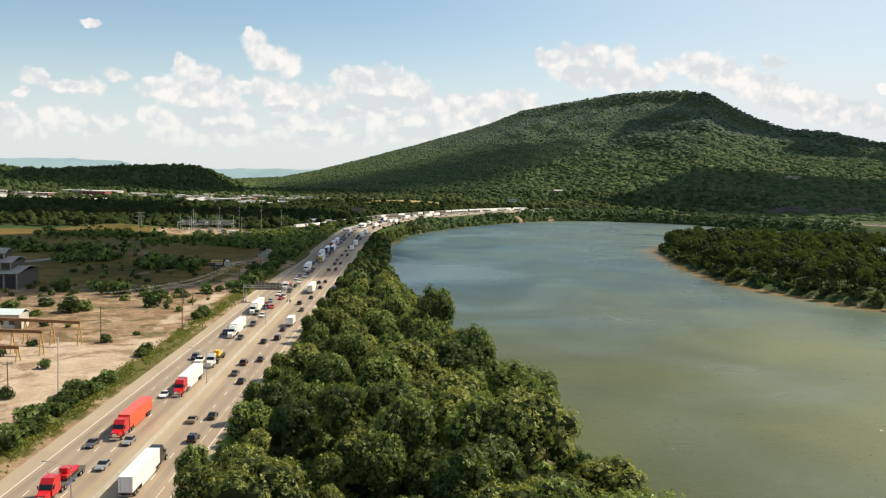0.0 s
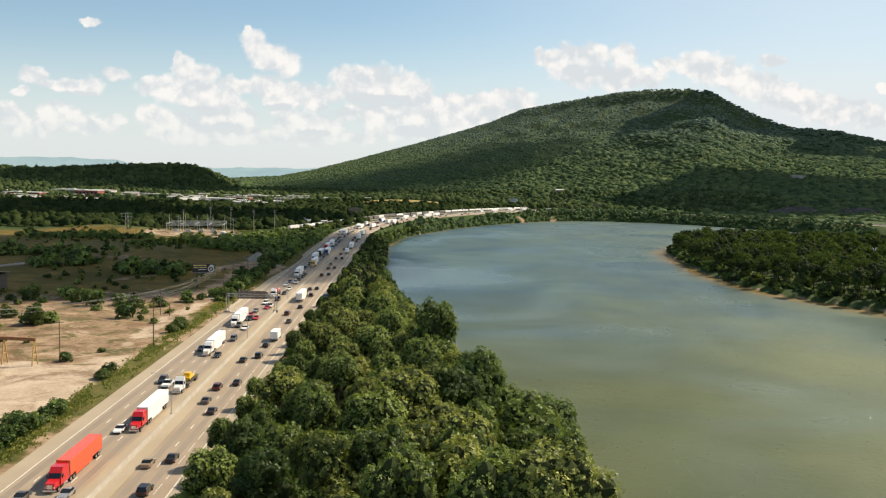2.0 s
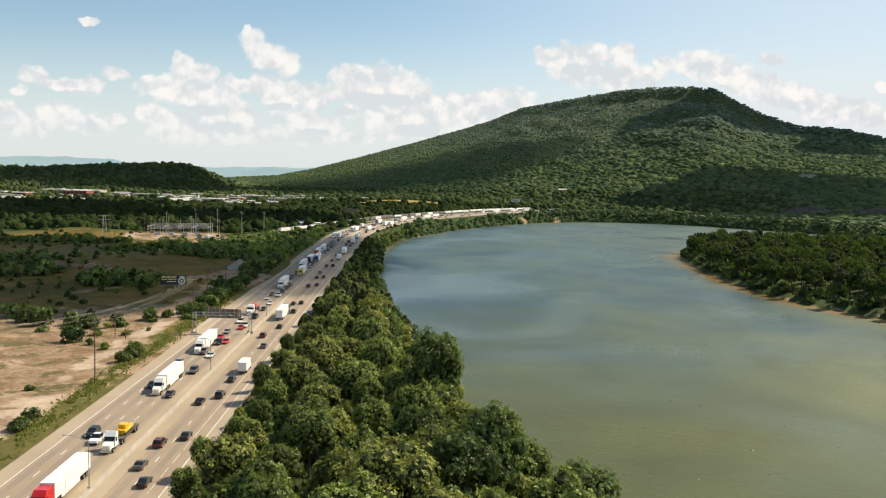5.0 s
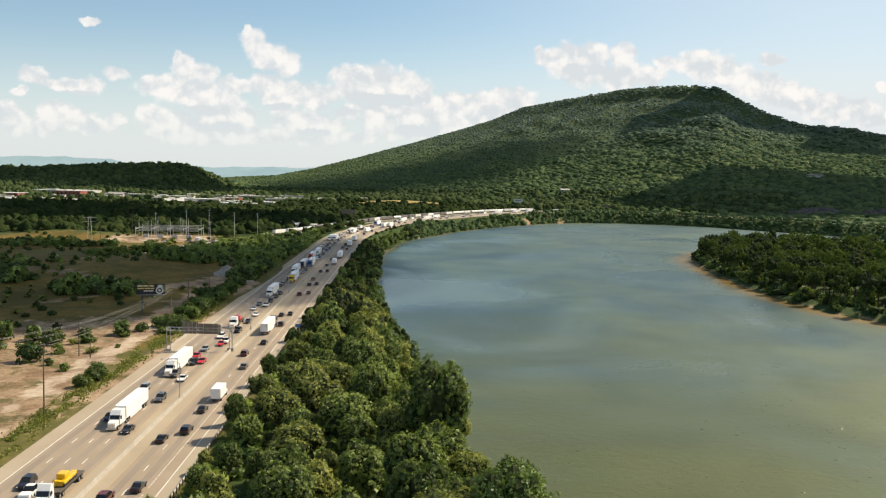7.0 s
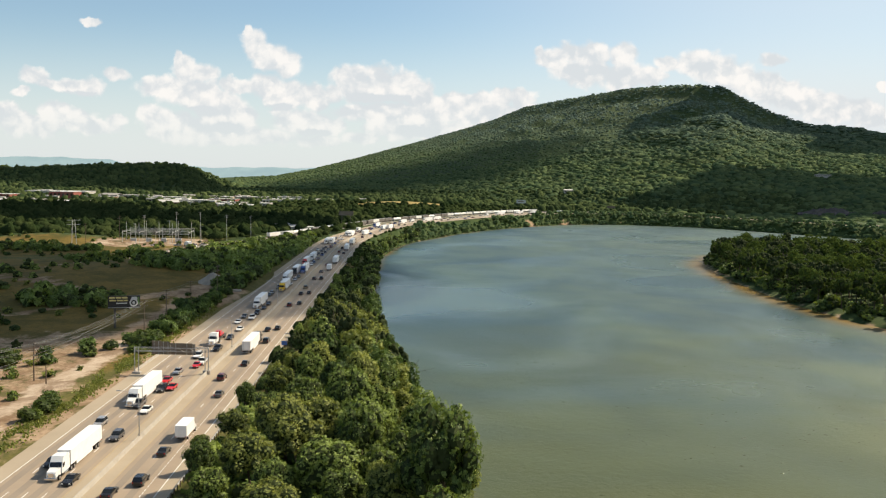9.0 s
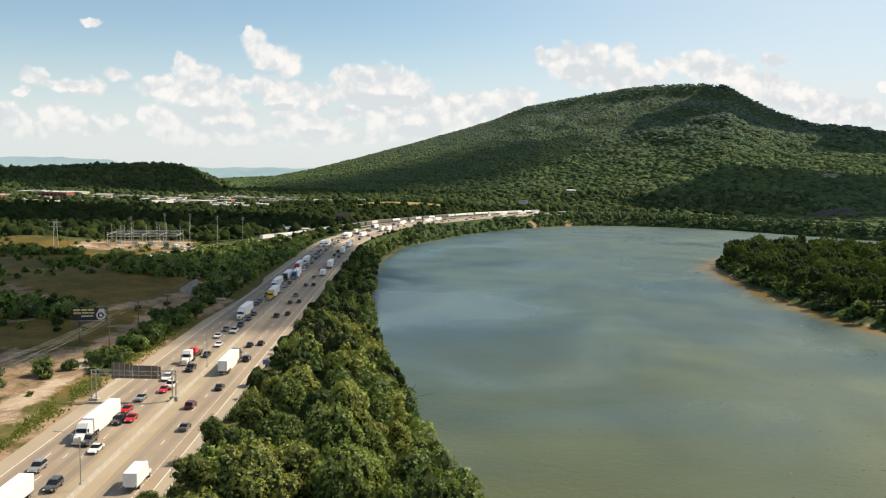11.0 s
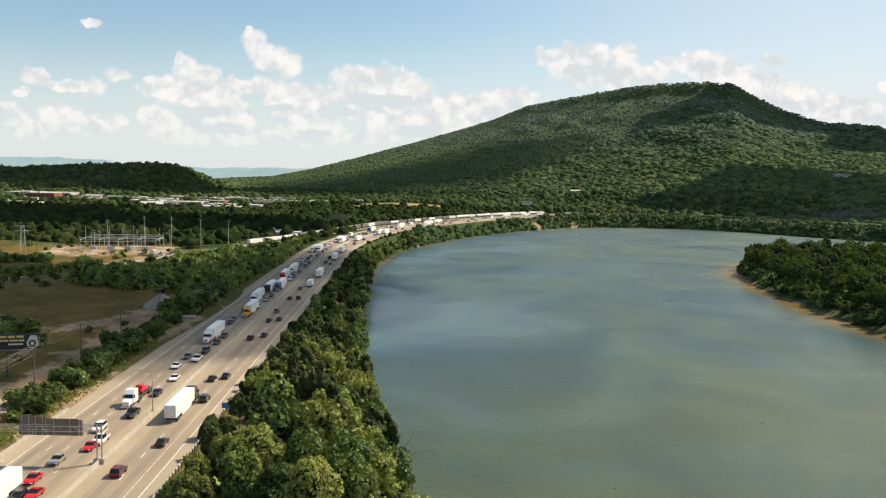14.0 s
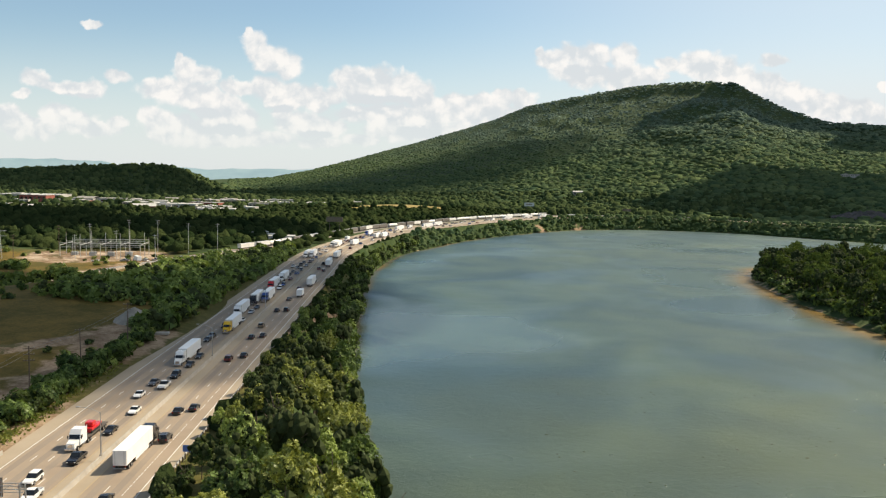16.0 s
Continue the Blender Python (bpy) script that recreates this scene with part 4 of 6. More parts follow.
def thickets(x, y):
    off = left_of(x, y, ROAD)
    rail = apart(x, y, RAIL)[0]
    strip = (off > 24.5) & (off < 34) & (y > 520)
    grove = (off > 36 + 14 * wavy(x, y, 45, 5.0)) & (off < 82 + 16 * wavy(x, y, 38, 1.0)) & (y > 560) & (rail > np.where(y > 640, 27, 12))
    dark = (np.hypot((x + 152) / 22, (y - 478) / 11) < 1) | (np.hypot((x + 215) / 22, (y - 500) / 10) < 1) | (np.hypot((x + 250) / 40, (y - 560) / 9) < 1) | (np.hypot((x + 285) / 60, (y - 700) / 10) < 1) | (np.hypot((x + 200) / 30, (y - 640) / 8) < 1) | (np.hypot((x + 330) / 40, (y - 610) / 9) < 1)
    return (strip | grove | dark) & (y < 830)


leafy = [make_shrub(61, 5.0, 3.8, 32, 0.8, LEAF_C, "dense shrub"), make_shrub(62, 5.5, 4.4, 36, 0.85, LEAF_A, "dense shrub"), make_shrub(63, 4.0, 3.0, 26, 0.7, LEAF_B, "dense shrub")]
xs, ys = spread(8000, (-380, -90, 430, 830), 5.7, thickets, 33)
plant_joined("cape_shrubs", leafy[:2], *cape_edge, 47, 0.9, 1.9, "leafy green shrubs hanging over the edge of the cape")
plant_joined("undergrowth", leafy[:2], *bank_floor, 46, 0.7, 1.5, "dense dark undergrowth below the bank trees")
plant_joined("thicket", leafy[:2], xs, ys, 34, 1.2, 2.1, "dense dark green thicket on rough ground")
xs, ys = spread(2600, (-330, -95, 300, 780), 8.2, lambda x, y: (left_of(x, y, ROAD) > 36) & (wavy(x, y, 30, 7.0) > np.where(y < 580, -0.1, 0.15)) & (apart(x, y, RAIL)[0] > 7), 35)
plant_joined("rough_growth", leafy, xs, ys, 36, 0.45, 0.95, "scattered low weeds and scrub on the dry field")
# grass tufts on the verge
rng = np.random.default_rng(77)
n = 12000
ty = rng.uniform(110, 480, n)
to = -(26.3 + 1.6 * rng.normal(size=n) + 0.9 * wavy(ty, ty, 19, 3.0))
kept = (wavy(ty, to * 3, 8, 1.0) > -0.45) & (to < -21.6) & (to > -31)
ty, to, n = ty[kept], to[kept], int(kept.sum())
tx = median_x(ty) + to
c = np.stack([tx, ty, land(tx, ty) + rng.uniform(0.05, 0.3, n)], -1)
way = rng.normal(size=(n, 3)) * np.array([1, 1, 0.25])
way /= np.linalg.norm(way, axis=1)[:, None]
GRASS = foliage("verge grass", (0.092, 0.122, 0.026), (0.270, 0.275, 0.082), 0.12, 0.3, 0.0, 0.6)
tagged(quads_mesh("verge_grass", c, way, 0.34, GRASS, rng, None, 0.8), "rough dry-green grass on the road verge", "grass", kind="stuff")
for k in (*broad, *mid, *slim, *cape, *cape_in, *shrubs, *leafy):
    hide_away(k)

# far blue ridges; a pale blue glow in the material stands for haze
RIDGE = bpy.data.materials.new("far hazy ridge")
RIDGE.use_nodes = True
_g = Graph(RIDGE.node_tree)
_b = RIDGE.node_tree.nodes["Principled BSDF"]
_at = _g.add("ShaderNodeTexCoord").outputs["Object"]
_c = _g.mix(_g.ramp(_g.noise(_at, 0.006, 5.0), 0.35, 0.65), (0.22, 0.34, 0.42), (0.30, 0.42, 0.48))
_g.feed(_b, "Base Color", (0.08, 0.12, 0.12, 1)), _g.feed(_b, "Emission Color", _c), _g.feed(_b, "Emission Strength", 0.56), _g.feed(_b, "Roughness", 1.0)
x = np.arange(-3200, 700, 25.0)
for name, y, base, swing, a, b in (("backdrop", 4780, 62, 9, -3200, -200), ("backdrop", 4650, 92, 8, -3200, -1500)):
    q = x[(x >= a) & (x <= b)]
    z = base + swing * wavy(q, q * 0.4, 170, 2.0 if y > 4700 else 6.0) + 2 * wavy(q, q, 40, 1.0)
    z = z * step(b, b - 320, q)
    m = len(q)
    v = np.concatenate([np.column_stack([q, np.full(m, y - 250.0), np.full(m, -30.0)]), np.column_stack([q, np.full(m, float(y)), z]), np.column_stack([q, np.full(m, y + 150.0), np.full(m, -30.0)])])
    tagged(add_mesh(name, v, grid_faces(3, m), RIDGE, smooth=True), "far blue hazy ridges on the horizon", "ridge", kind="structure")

# rock cut above the far road
ROCK = material("grey rock cut", (0.050, 0.046, 0.046), (0.120, 0.108, 0.106), 0.05, 0.95, fine=0.4, bump=0.8, bump_scale=0.25)
q = np.linspace(0, 1, 90)
for x0, y0, x1, y1, tall, seed in ((540, 1412, 630, 1392, 12, 1.0), (642, 1386, 705, 1366, 14, 4.0), (722, 1362, 800, 1335, 13, 7.0)):
    lx, ly = x0 + (x1 - x0) * q, y0 + (y1 - y0) * q
    top = tall * np.clip(1.15 - 1.9 * np.abs(q - 0.5) ** 1.6 + 0.16 * wavy(lx, ly, 7, seed) + 0.10 * wavy(lx, ly, 2.2, seed), 0.1, 2)
    rows_v = []
    for k in range(7):
        back = 1.3 * k + 1.6 * wavy(lx, ly + 40 * k, 9, seed) + 0.9 * wavy(lx, ly + 17 * k, 3, seed + 2)
        rows_v.append(np.column_stack([lx, ly + back, -2 + (top + 2) * min(k, 6) / 6]))
    rows_v.append(np.column_stack([lx, ly + 26, top * 0.9 - 4]))
    tagged(add_mesh("rock_face", np.concatenate(rows_v), grid_faces(8, len(q)), ROCK), "grey rock cut at the foot of the wooded mountain", "rock face", "rock cuts", "stuff")

# cumulus drifting overhead: their shade lies on fields and slopes
def vapour(name, clear):
    """Cloud: white and scattering; clear is the share of sunlight that passes through."""
    m = bpy.data.materials.new(name)
    m.use_nodes = True
    m.node_tree.nodes.clear()
    n = Graph(m.node_tree)
    at = n.add("ShaderNodeTexCoord").outputs["Object"]
    diff, trans, gap = n.add("ShaderNodeBsdfDiffuse"), n.add("ShaderNodeBsdfTranslucent"), n.add("ShaderNodeBsdfTransparent")
    for sh in (diff, trans):
        n.feed(sh, 0, n.mix(n.noise(at, 0.004, 5.0), (0.85, 0.85, 0.86), (0.95, 0.95, 0.95)))
    s1, s2 = n.add("ShaderNodeMixShader"), n.add("ShaderNodeMixShader")
    n.feed(s1, 0, 0.4), n.feed(s1, 1, diff.outputs[0]), n.feed(s1, 2, trans.outputs[0])
    n.feed(s2, 0, clear), n.feed(s2, 1, s1.outputs[0]), n.feed(s2, 2, gap.outputs[0])
    m.node_tree.links.new(s2.outputs[0], n.add("ShaderNodeOutputMaterial").inputs[0])
    return m


CLOUD, CLOUD_THIN, CLOUD_VEIL = vapour("dense cloud", 0.05), vapour("thin cloud", 0.26), vapour("cloud veil", 0.70)


def overhead_cloud(tx, ty, tz, rx, ry, seed, height=1100.0, mat=CLOUD):
    rng = np.random.default_rng(seed)
    k = (height - tz) / SUN_DIR.z
    mid = np.array([tx + SUN_DIR.x * k, ty + SUN_DIR.y * k, height])
    n = 16
    a = rng.uniform(0, 6.28, n)
    r = np.sqrt(rng.uniform(0, 1, n)) * 0.72
    bm = bmesh.new()
    for i in range(n):
        s = rng.uniform(0.30, 0.5)
        m = Matrix.Translation(mid + np.array([math.cos(a[i]) * r[i] * rx, math.sin(a[i]) * r[i] * ry, rng.uniform(0, 25)])) @ Matrix.Diagonal((rx * s, ry * s, 28, 1))
        bmesh.ops.create_icosphere(bm, subdivisions=2, radius=1.0, matrix=m)
    for vert in bm.verts:
        w = noise.noise(vert.co * 0.012) * 18
        vert.co += Vector((w, noise.noise(vert.co * 0.015 + Vector((9, 2, 1))) * 18, 0))
    me = bpy.data.meshes.new("cloud")
    bm.to_mesh(me)
    bm.free()
    me.materials.append(mat)
    tagged(new("cloud", me), "white fair-weather cumulus cloud drifting over the valley", "cloud", "clouds overhead", "stuff")


overhead_cloud(-255, 560, 0, 165, 175, 1, mat=CLOUD_THIN)
overhead_cloud(-215, 420, 0, 75, 40, 11)
overhead_cloud(-142, 446, 0, 58, 44, 14, mat=CLOUD_THIN)
overhead_cloud(-80, 620, 0, 90, 190, 2, mat=CLOUD_VEIL)
overhead_cloud(-480, 640, 0, 150, 130, 6)
overhead_cloud(-560, 1090, 0, 300, 190, 7)
overhead_cloud(-240, 1030, 0, 150, 120, 8)
overhead_cloud(-120, 2650, 90, 480, 760, 21, mat=CLOUD_VEIL)
overhead_cloud(-640, 2080, 40, 420, 240, 3, mat=CLOUD_THIN)
overhead_cloud(800, 1590, 45, 400, 275, 4)
overhead_cloud(880, 2600, 270, 270, 260, 5)
overhead_cloud(1150, 2170, 150, 230, 230, 9)
overhead_cloud(1090, 2500, 230, 160, 190, 10)



# ---- shared builders ----
def part(name, bm, mat, parent=None, label=""):
    """Link a bmesh as one mesh object under a thing or a part."""
    me = bpy.data.meshes.new(name)
    bm.normal_update()
    bm.to_mesh(me)
    bm.free()
    me.materials.append(mat)
    ob = new(name, me)
    if parent is not None:
        ob.parent = parent
    return tagged(ob, label)


def box(bm, x0, x1, y0, y1, z0, z1, bevel=0.0, lean=(0, 0, 0, 0)):
    """A box; lean pulls the top in at x0, x1, y0, y1."""
    b = bmesh.ops.create_cube(bm, size=1.0)["verts"]
    for v in b:
        top = v.co.z > 0
        x, y = v.co.x > 0, v.co.y > 0
        v.co = Vector(((x1 - (lean[1] if top else 0)) if x else (x0 + (lean[0] if top else 0)), (y1 - (lean[3] if top else 0)) if y else (y0 + (lean[2] if top else 0)), z1 if top else z0))
    if bevel:
        edges = {e for v in b for e in v.link_edges}
        bmesh.ops.bevel(bm, geom=list(edges), offset=bevel, segments=1, affect="EDGES")
    return bm


def boxed(*sizes, **more):
    return box(bmesh.new(), *sizes, **more)


def prism(bm, profile, half, narrow=None):
    """A side profile of (y, z) pairs carried across; narrow gives the half width at each pair."""
    n = len(profile)
    w = narrow or [half] * n
    l = [bm.verts.new((-w[i], y, z)) for i, (y, z) in enumerate(profile)]
    r = [bm.verts.new((w[i], y, z)) for i, (y, z) in enumerate(profile)]
    bm.faces.new(l), bm.faces.new(r[::-1])
    for i in range(n):
        j = (i + 1) % n
        bm.faces.new((l[i], r[i], r[j], l[j]))
    bmesh.ops.recalc_face_normals(bm, faces=bm.faces)
    return bm


def rod(bm, a, b, ra, rb=None, sides=8):
    a, b = Vector(a), Vector(b)
    m = Matrix.Translation((a + b) / 2) @ (b - a).to_track_quat("Z", "Y").to_matrix().to_4x4()
    bmesh.ops.create_cone(bm, cap_ends=True, segments=sides, radius1=ra, radius2=ra if rb is None else rb, depth=(b - a).length, matrix=m)
    return bm


def paint(name, colour, rough=0.28, metal=0.0):
    low = tuple(c * 0.88 for c in colour)
    return material(name, low, colour, 1.2, rough, metal, fine=14, coat=0.4)


CAR_GLASS = paint("dark car glass", (0.015, 0.018, 0.020), 0.08)
RUBBER = material("tyre rubber", (0.012, 0.012, 0.012), (0.03, 0.03, 0.03), 4, 0.9)
ALLOY = paint("wheel metal", (0.45, 0.45, 0.46), 0.35, 0.8)
LAMP_W = paint("clear lamp", (0.8, 0.8, 0.76), 0.1)
LAMP_R = paint("red lamp", (0.45, 0.02, 0.015), 0.15)
CHROME = paint("chrome", (0.7, 0.7, 0.71), 0.12, 1.0)
BLACK = material("black plastic", (0.015, 0.015, 0.016), (0.035, 0.035, 0.036), 3, 0.6)
COATS = {"black": paint("black car paint", (0.012, 0.012, 0.014)), "grey": paint("grey car paint", (0.10, 0.10, 0.105), 0.3, 0.3), "silver": paint("silver car paint", (0.42, 0.42, 0.43), 0.3, 0.5),
         "white": paint("white vehicle paint", (0.80, 0.80, 0.79)), "red": paint("red vehicle paint", (0.55, 0.015, 0.02)), "blue": paint("blue vehicle paint", (0.03, 0.08, 0.28)),
         "tan": paint("tan car paint", (0.26, 0.20, 0.13)), "yellow": paint("yellow vehicle paint", (0.75, 0.45, 0.02)), "maroon": paint("dark red car paint", (0.11, 0.015, 0.015)),
         "orange": paint("orange-red trailer paint", (0.72, 0.09, 0.03))}
TRAILER_W = material("white trailer panels", (0.70, 0.70, 0.70), (0.84, 0.84, 0.83), 0.5, 0.4, fine=6)
DECK = material("grimy steel deck", (0.05, 0.045, 0.04), (0.13, 0.11, 0.09), 1.5, 0.7)
PATTERNS = {}


def wheels(root, spots, radius, width, double=False):
    for x, y in spots:
        tyre = part("wheel", rod(bmesh.new(), (x - width / 2, y, radius), (x + width / 2, y, radius), radius, sides=14), RUBBER, root)
        side = 1 if x > 0 else -1
        part("rim", rod(bmesh.new(), (x + side * width * 0.35, y, radius), (x + side * (width / 2 + 0.015), y, radius), radius * 0.58, sides=10), ALLOY, tyre)


def car(kind, colour):
    """A sedan, suv, pickup or van; it faces +y."""
    key = (kind, colour)
    if key in PATTERNS:
        return PATTERNS[key]
    coat = COATS[colour]
    root = new({"sedan": "sedan_car", "suv": "suv_car", "pickup": "pickup_truck", "van": "delivery_van"}[kind])
    L, H, W = {"sedan": (4.7, 1.45, 0.90), "suv": (4.8, 1.75, 0.95), "pickup": (5.7, 1.85, 0.98), "van": (5.6, 2.3, 1.0)}[kind]
    h, belt = L / 2, {"sedan": 0.95, "suv": 1.08, "pickup": 1.12, "van": 1.25}[kind]
    low = 0.28 if kind == "sedan" else 0.36
    body = [(-h, low), (-h + 0.05, belt - 0.12), (-h + 0.25, belt), (h - 1.55, belt), (h - 0.25, belt - 0.20), (h, belt - 0.42), (h - 0.03, low)]
    if kind == "pickup":
        bm = prism(bmesh.new(), [(-h + 1.95, low), (-h + 1.95, belt), (h - 1.6, belt), (h - 0.15, belt - 0.1), (h, belt - 0.4), (h - 0.03, low)], W)
        box(bm, -W, W, -h, -h + 1.97, low + 0.15, low + 0.38)
        for x in (-W, W - 0.09):
            box(bm, x, x + 0.09, -h, -h + 1.97, low + 0.3, belt)
        box(bm, -W, W, -h, -h + 0.08, low + 0.3, belt - 0.02)
        part("body", bm, coat, root)
        cab, top = [(-h + 1.98, belt), (-h + 2.2, H), (h - 2.5, H), (h - 1.75, belt)], (-h + 2.15, h - 2.45)
    elif kind == "van":
        part("body", prism(bmesh.new(), [(-h, low), (-h, H - 0.1), (-h + 0.1, H), (h - 1.9, H), (h - 1.75, belt + 0.05), (h - 1.6, belt), (h - 0.1, belt - 0.2), (h, low)], W), coat, root)
        cab, top = [(h - 2.0, belt + 0.05), (h - 2.0, H - 0.12), (h - 1.72, H - 0.12), (h - 1.3, belt)], (-h + 0.2, h - 1.95)
    else:
        part("body", prism(bmesh.new(), body, W, [W * 0.97, W, W * 0.98, W * 0.98, W * 0.95, W * 0.88, W * 0.88]), coat, root)
        back = -h + (0.75 if kind == "sedan" else 0.12)
        cab, top = [(back, belt - 0.02), (back + (0.75 if kind == "sedan" else 0.35), H - 0.03), (h - 2.35, H - 0.03), (h - 1.45, belt - 0.02)], (back + (0.72 if kind == "sedan" else 0.30), h - 2.30)
    part("glasshouse", prism(bmesh.new(), cab, W, [W * 0.97, W * 0.80, W * 0.80, W * 0.97]), CAR_GLASS, root)
    part("roof", boxed(-W * 0.80, W * 0.80, top[0], top[1], H - 0.05, H + 0.02, lean=(0.06, 0.06, 0.06, 0.06)), coat, root)
    for x in (-1, 1):
        part("headlight", boxed(x * W * 0.72 - 0.15, x * W * 0.72 + 0.15, h - 0.10, h + 0.01, belt - 0.48, belt - 0.30), LAMP_W, root)
        part("taillight", boxed(x * W * 0.82 - 0.12, x * W * 0.82 + 0.12, -h - 0.015, -h + 0.06, belt - 0.30, belt - 0.12), LAMP_R, root)
    part("bumper", boxed(-W * 0.9, W * 0.9, h - 0.06, h + 0.05, low, low + 0.2, bevel=0.03), BLACK, root)
    wheels(root, [(x * (W - 0.12), y) for x in (-1, 1) for y in (-h + 0.95, h - 0.95)], 0.33 if kind == "sedan" else 0.39, 0.24)
    word = {"sedan": "sedan car", "suv": "sport utility car", "pickup": "pickup truck", "van": "delivery van"}[kind]
    tagged(root, f"{colour} {word} with dark windows driving on the highway", "truck" if kind == "pickup" else ("van" if kind == "van" else "car"))
    PATTERNS[key] = root
    return root


def tractor(root, coat, sleeper=True, y0=0.0):
    """A long-nosed tractor unit, its front bumper at y0."""
    bm = prism(bmesh.new(), [(y0 - 2.1, 0.75), (y0 - 2.1, 2.05), (y0 - 0.25, 1.75), (y0 - 0.05, 1.45), (y0 - 0.05, 0.75)], 0.95, [1.0, 1.0, 0.85, 0.8, 0.85])
    part("hood", bm, coat, root)
    back = y0 - (5.6 if sleeper else 3.9)
    part("cab", prism(bmesh.new(), [(back, 0.9), (back, 3.75), (y0 - 3.2, 3.85), (y0 - 2.45, 2.95), (y0 - 2.05, 2.05), (y0 - 2.05, 0.9)], 1.2, [1.2, 1.15, 1.1, 1.15, 1.2, 1.2]), coat, root)
    part("windshield", prism(bmesh.new(), [(y0 - 2.42, 2.90), (y0 - 2.02, 2.10), (y0 - 1.99, 2.12), (y0 - 2.39, 2.92)], 1.05), CAR_GLASS, root)
    for x in (-1, 1):
        part("side_window", boxed(x * 1.19 - 0.02, x * 1.19 + 0.02, y0 - 3.3, y0 - 2.45, 2.1, 2.75), CAR_GLASS, root)
        part("exhaust_stack", rod(bmesh.new(), (x * 1.12, back - 0.15, 1.0), (x * 1.12, back - 0.15, 4.0), 0.09, sides=7), CHROME, root)
        part("fuel_tank", rod(bmesh.new(), (x * 0.95, y0 - 4.8, 0.75), (x * 0.95, y0 - 3.1, 0.75), 0.32, sides=9), CHROME, root)
        part("headlight", boxed(x * 0.72 - 0.14, x * 0.72 + 0.14, y0 - 0.1, y0 + 0.0, 1.0, 1.2), LAMP_W, root)
        part("mirror", boxed(x * 1.38 - 0.09, x * 1.38 + 0.09, y0 - 2.35, y0 - 2.25, 2.1, 2.7), BLACK, root)
    part("grille", boxed(-0.5, 0.5, y0 - 0.07, y0 + 0.01, 0.85, 1.6), CHROME, root)
    part("bumper", boxed(-1.15, 1.15, y0 - 0.12, y0 + 0.14, 0.35, 0.75, bevel=0.05), CHROME, root)
    part("frame_rail", boxed(-0.45, 0.45, y0 - 8.1, y0 - 0.6, 0.65, 0.95), DECK, root)
    wheels(root, [(x * 1.05, y0 - 1.15) for x in (-1, 1)], 0.5, 0.3)
    wheels(root, [(x * 0.95, y) for x in (-1, 1) for y in (y0 - 6.3, y0 - 7.6)], 0.5, 0.55)


def semi(colour, trailer=None, load=""):
    key = ("semi", colour, load)
    if key in PATTERNS:
        return PATTERNS[key]
    root = new("semi_truck")
    tractor(root, COATS[colour])
    mat = trailer or TRAILER_W
    if load != "bobtail":
        bm = boxed(-1.3, 1.3, -21.6, -5.9, 1.15, 4.1, bevel=0.04)
        tr = part("trailer", bm, mat, root)
        part("rear_door", boxed(-1.22, -0.02, -21.64, -21.58, 1.25, 4.0), mat, tr)
        part("rear_door", boxed(0.02, 1.22, -21.64, -21.58, 1.25, 4.0), mat, tr)
        for x in (-0.85, 0.85):
            part("door_bar", boxed(x - 0.03, x + 0.03, -21.69, -21.64, 1.25, 4.0), STEEL, tr)
        part("rear_bumper", boxed(-1.2, 1.2, -21.6, -21.45, 0.5, 0.65), STEEL, tr)
        for x in (-1.29, 1.27):
            part("side_skirt", boxed(x, x + 0.02, -16.5, -8.5, 0.45, 1.15), mat, tr)
        part("trailer_frame", boxed(-0.5, 0.5, -21.3, -6.2, 0.85, 1.15), DECK, tr)
        for x in (-1, 1):
            part("taillight", boxed(x * 1.05 - 0.12, x * 1.05 + 0.12, -21.66, -21.6, 0.95, 1.12), LAMP_R, tr)
        wheels(root, [(x * 0.95, y) for x in (-1, 1) for y in (-18.6, -19.9)], 0.5, 0.55)
    words = {"": f"{colour} semi truck pulling a long {'orange-red' if trailer else 'white'} box trailer", "bobtail": f"{colour} semi tractor unit driving without trailer"}[load]
    tagged(root, words, "truck")
    PATTERNS[key] = root
    return root


def box_truck(colour="white"):
    key = ("box", colour)
    if key in PATTERNS:
        return PATTERNS[key]
    root = new("box_truck")
    part("cab", prism(bmesh.new(), [(-2.2, 0.6), (-2.2, 2.4), (-1.5, 2.4), (-1.0, 1.6), (0, 1.35), (0, 0.5)], 1.05), COATS[colour], root)
    part("windshield", prism(bmesh.new(), [(-1.48, 2.34), (-1.0, 1.64), (-0.97, 1.66), (-1.44, 2.36)], 0.95), CAR_GLASS, root)
    part("cargo_box", boxed(-1.25, 1.25, -8.6, -2.3, 0.95, 3.5, bevel=0.04), TRAILER_W, root)
    part("frame_rail", boxed(-0.45, 0.45, -8.4, -0.4, 0.55, 0.9), DECK, root)
    for x in (-1, 1):
        part("headlight", boxed(x * 0.8 - 0.13, x * 0.8 + 0.13, -0.05, 0.02, 0.85, 1.05), LAMP_W, root)
        part("taillight", boxed(x * 1.05 - 0.1, x * 1.05 + 0.1, -8.64, -8.58, 1.0, 1.2), LAMP_R, root)
    wheels(root, [(x * 0.95, y) for x in (-1, 1) for y in (-1.0, -6.6)], 0.45, 0.35)
    tagged(root, f"{colour} box truck with a tall white cargo body", "truck")
    PATTERNS[key] = root
    return root


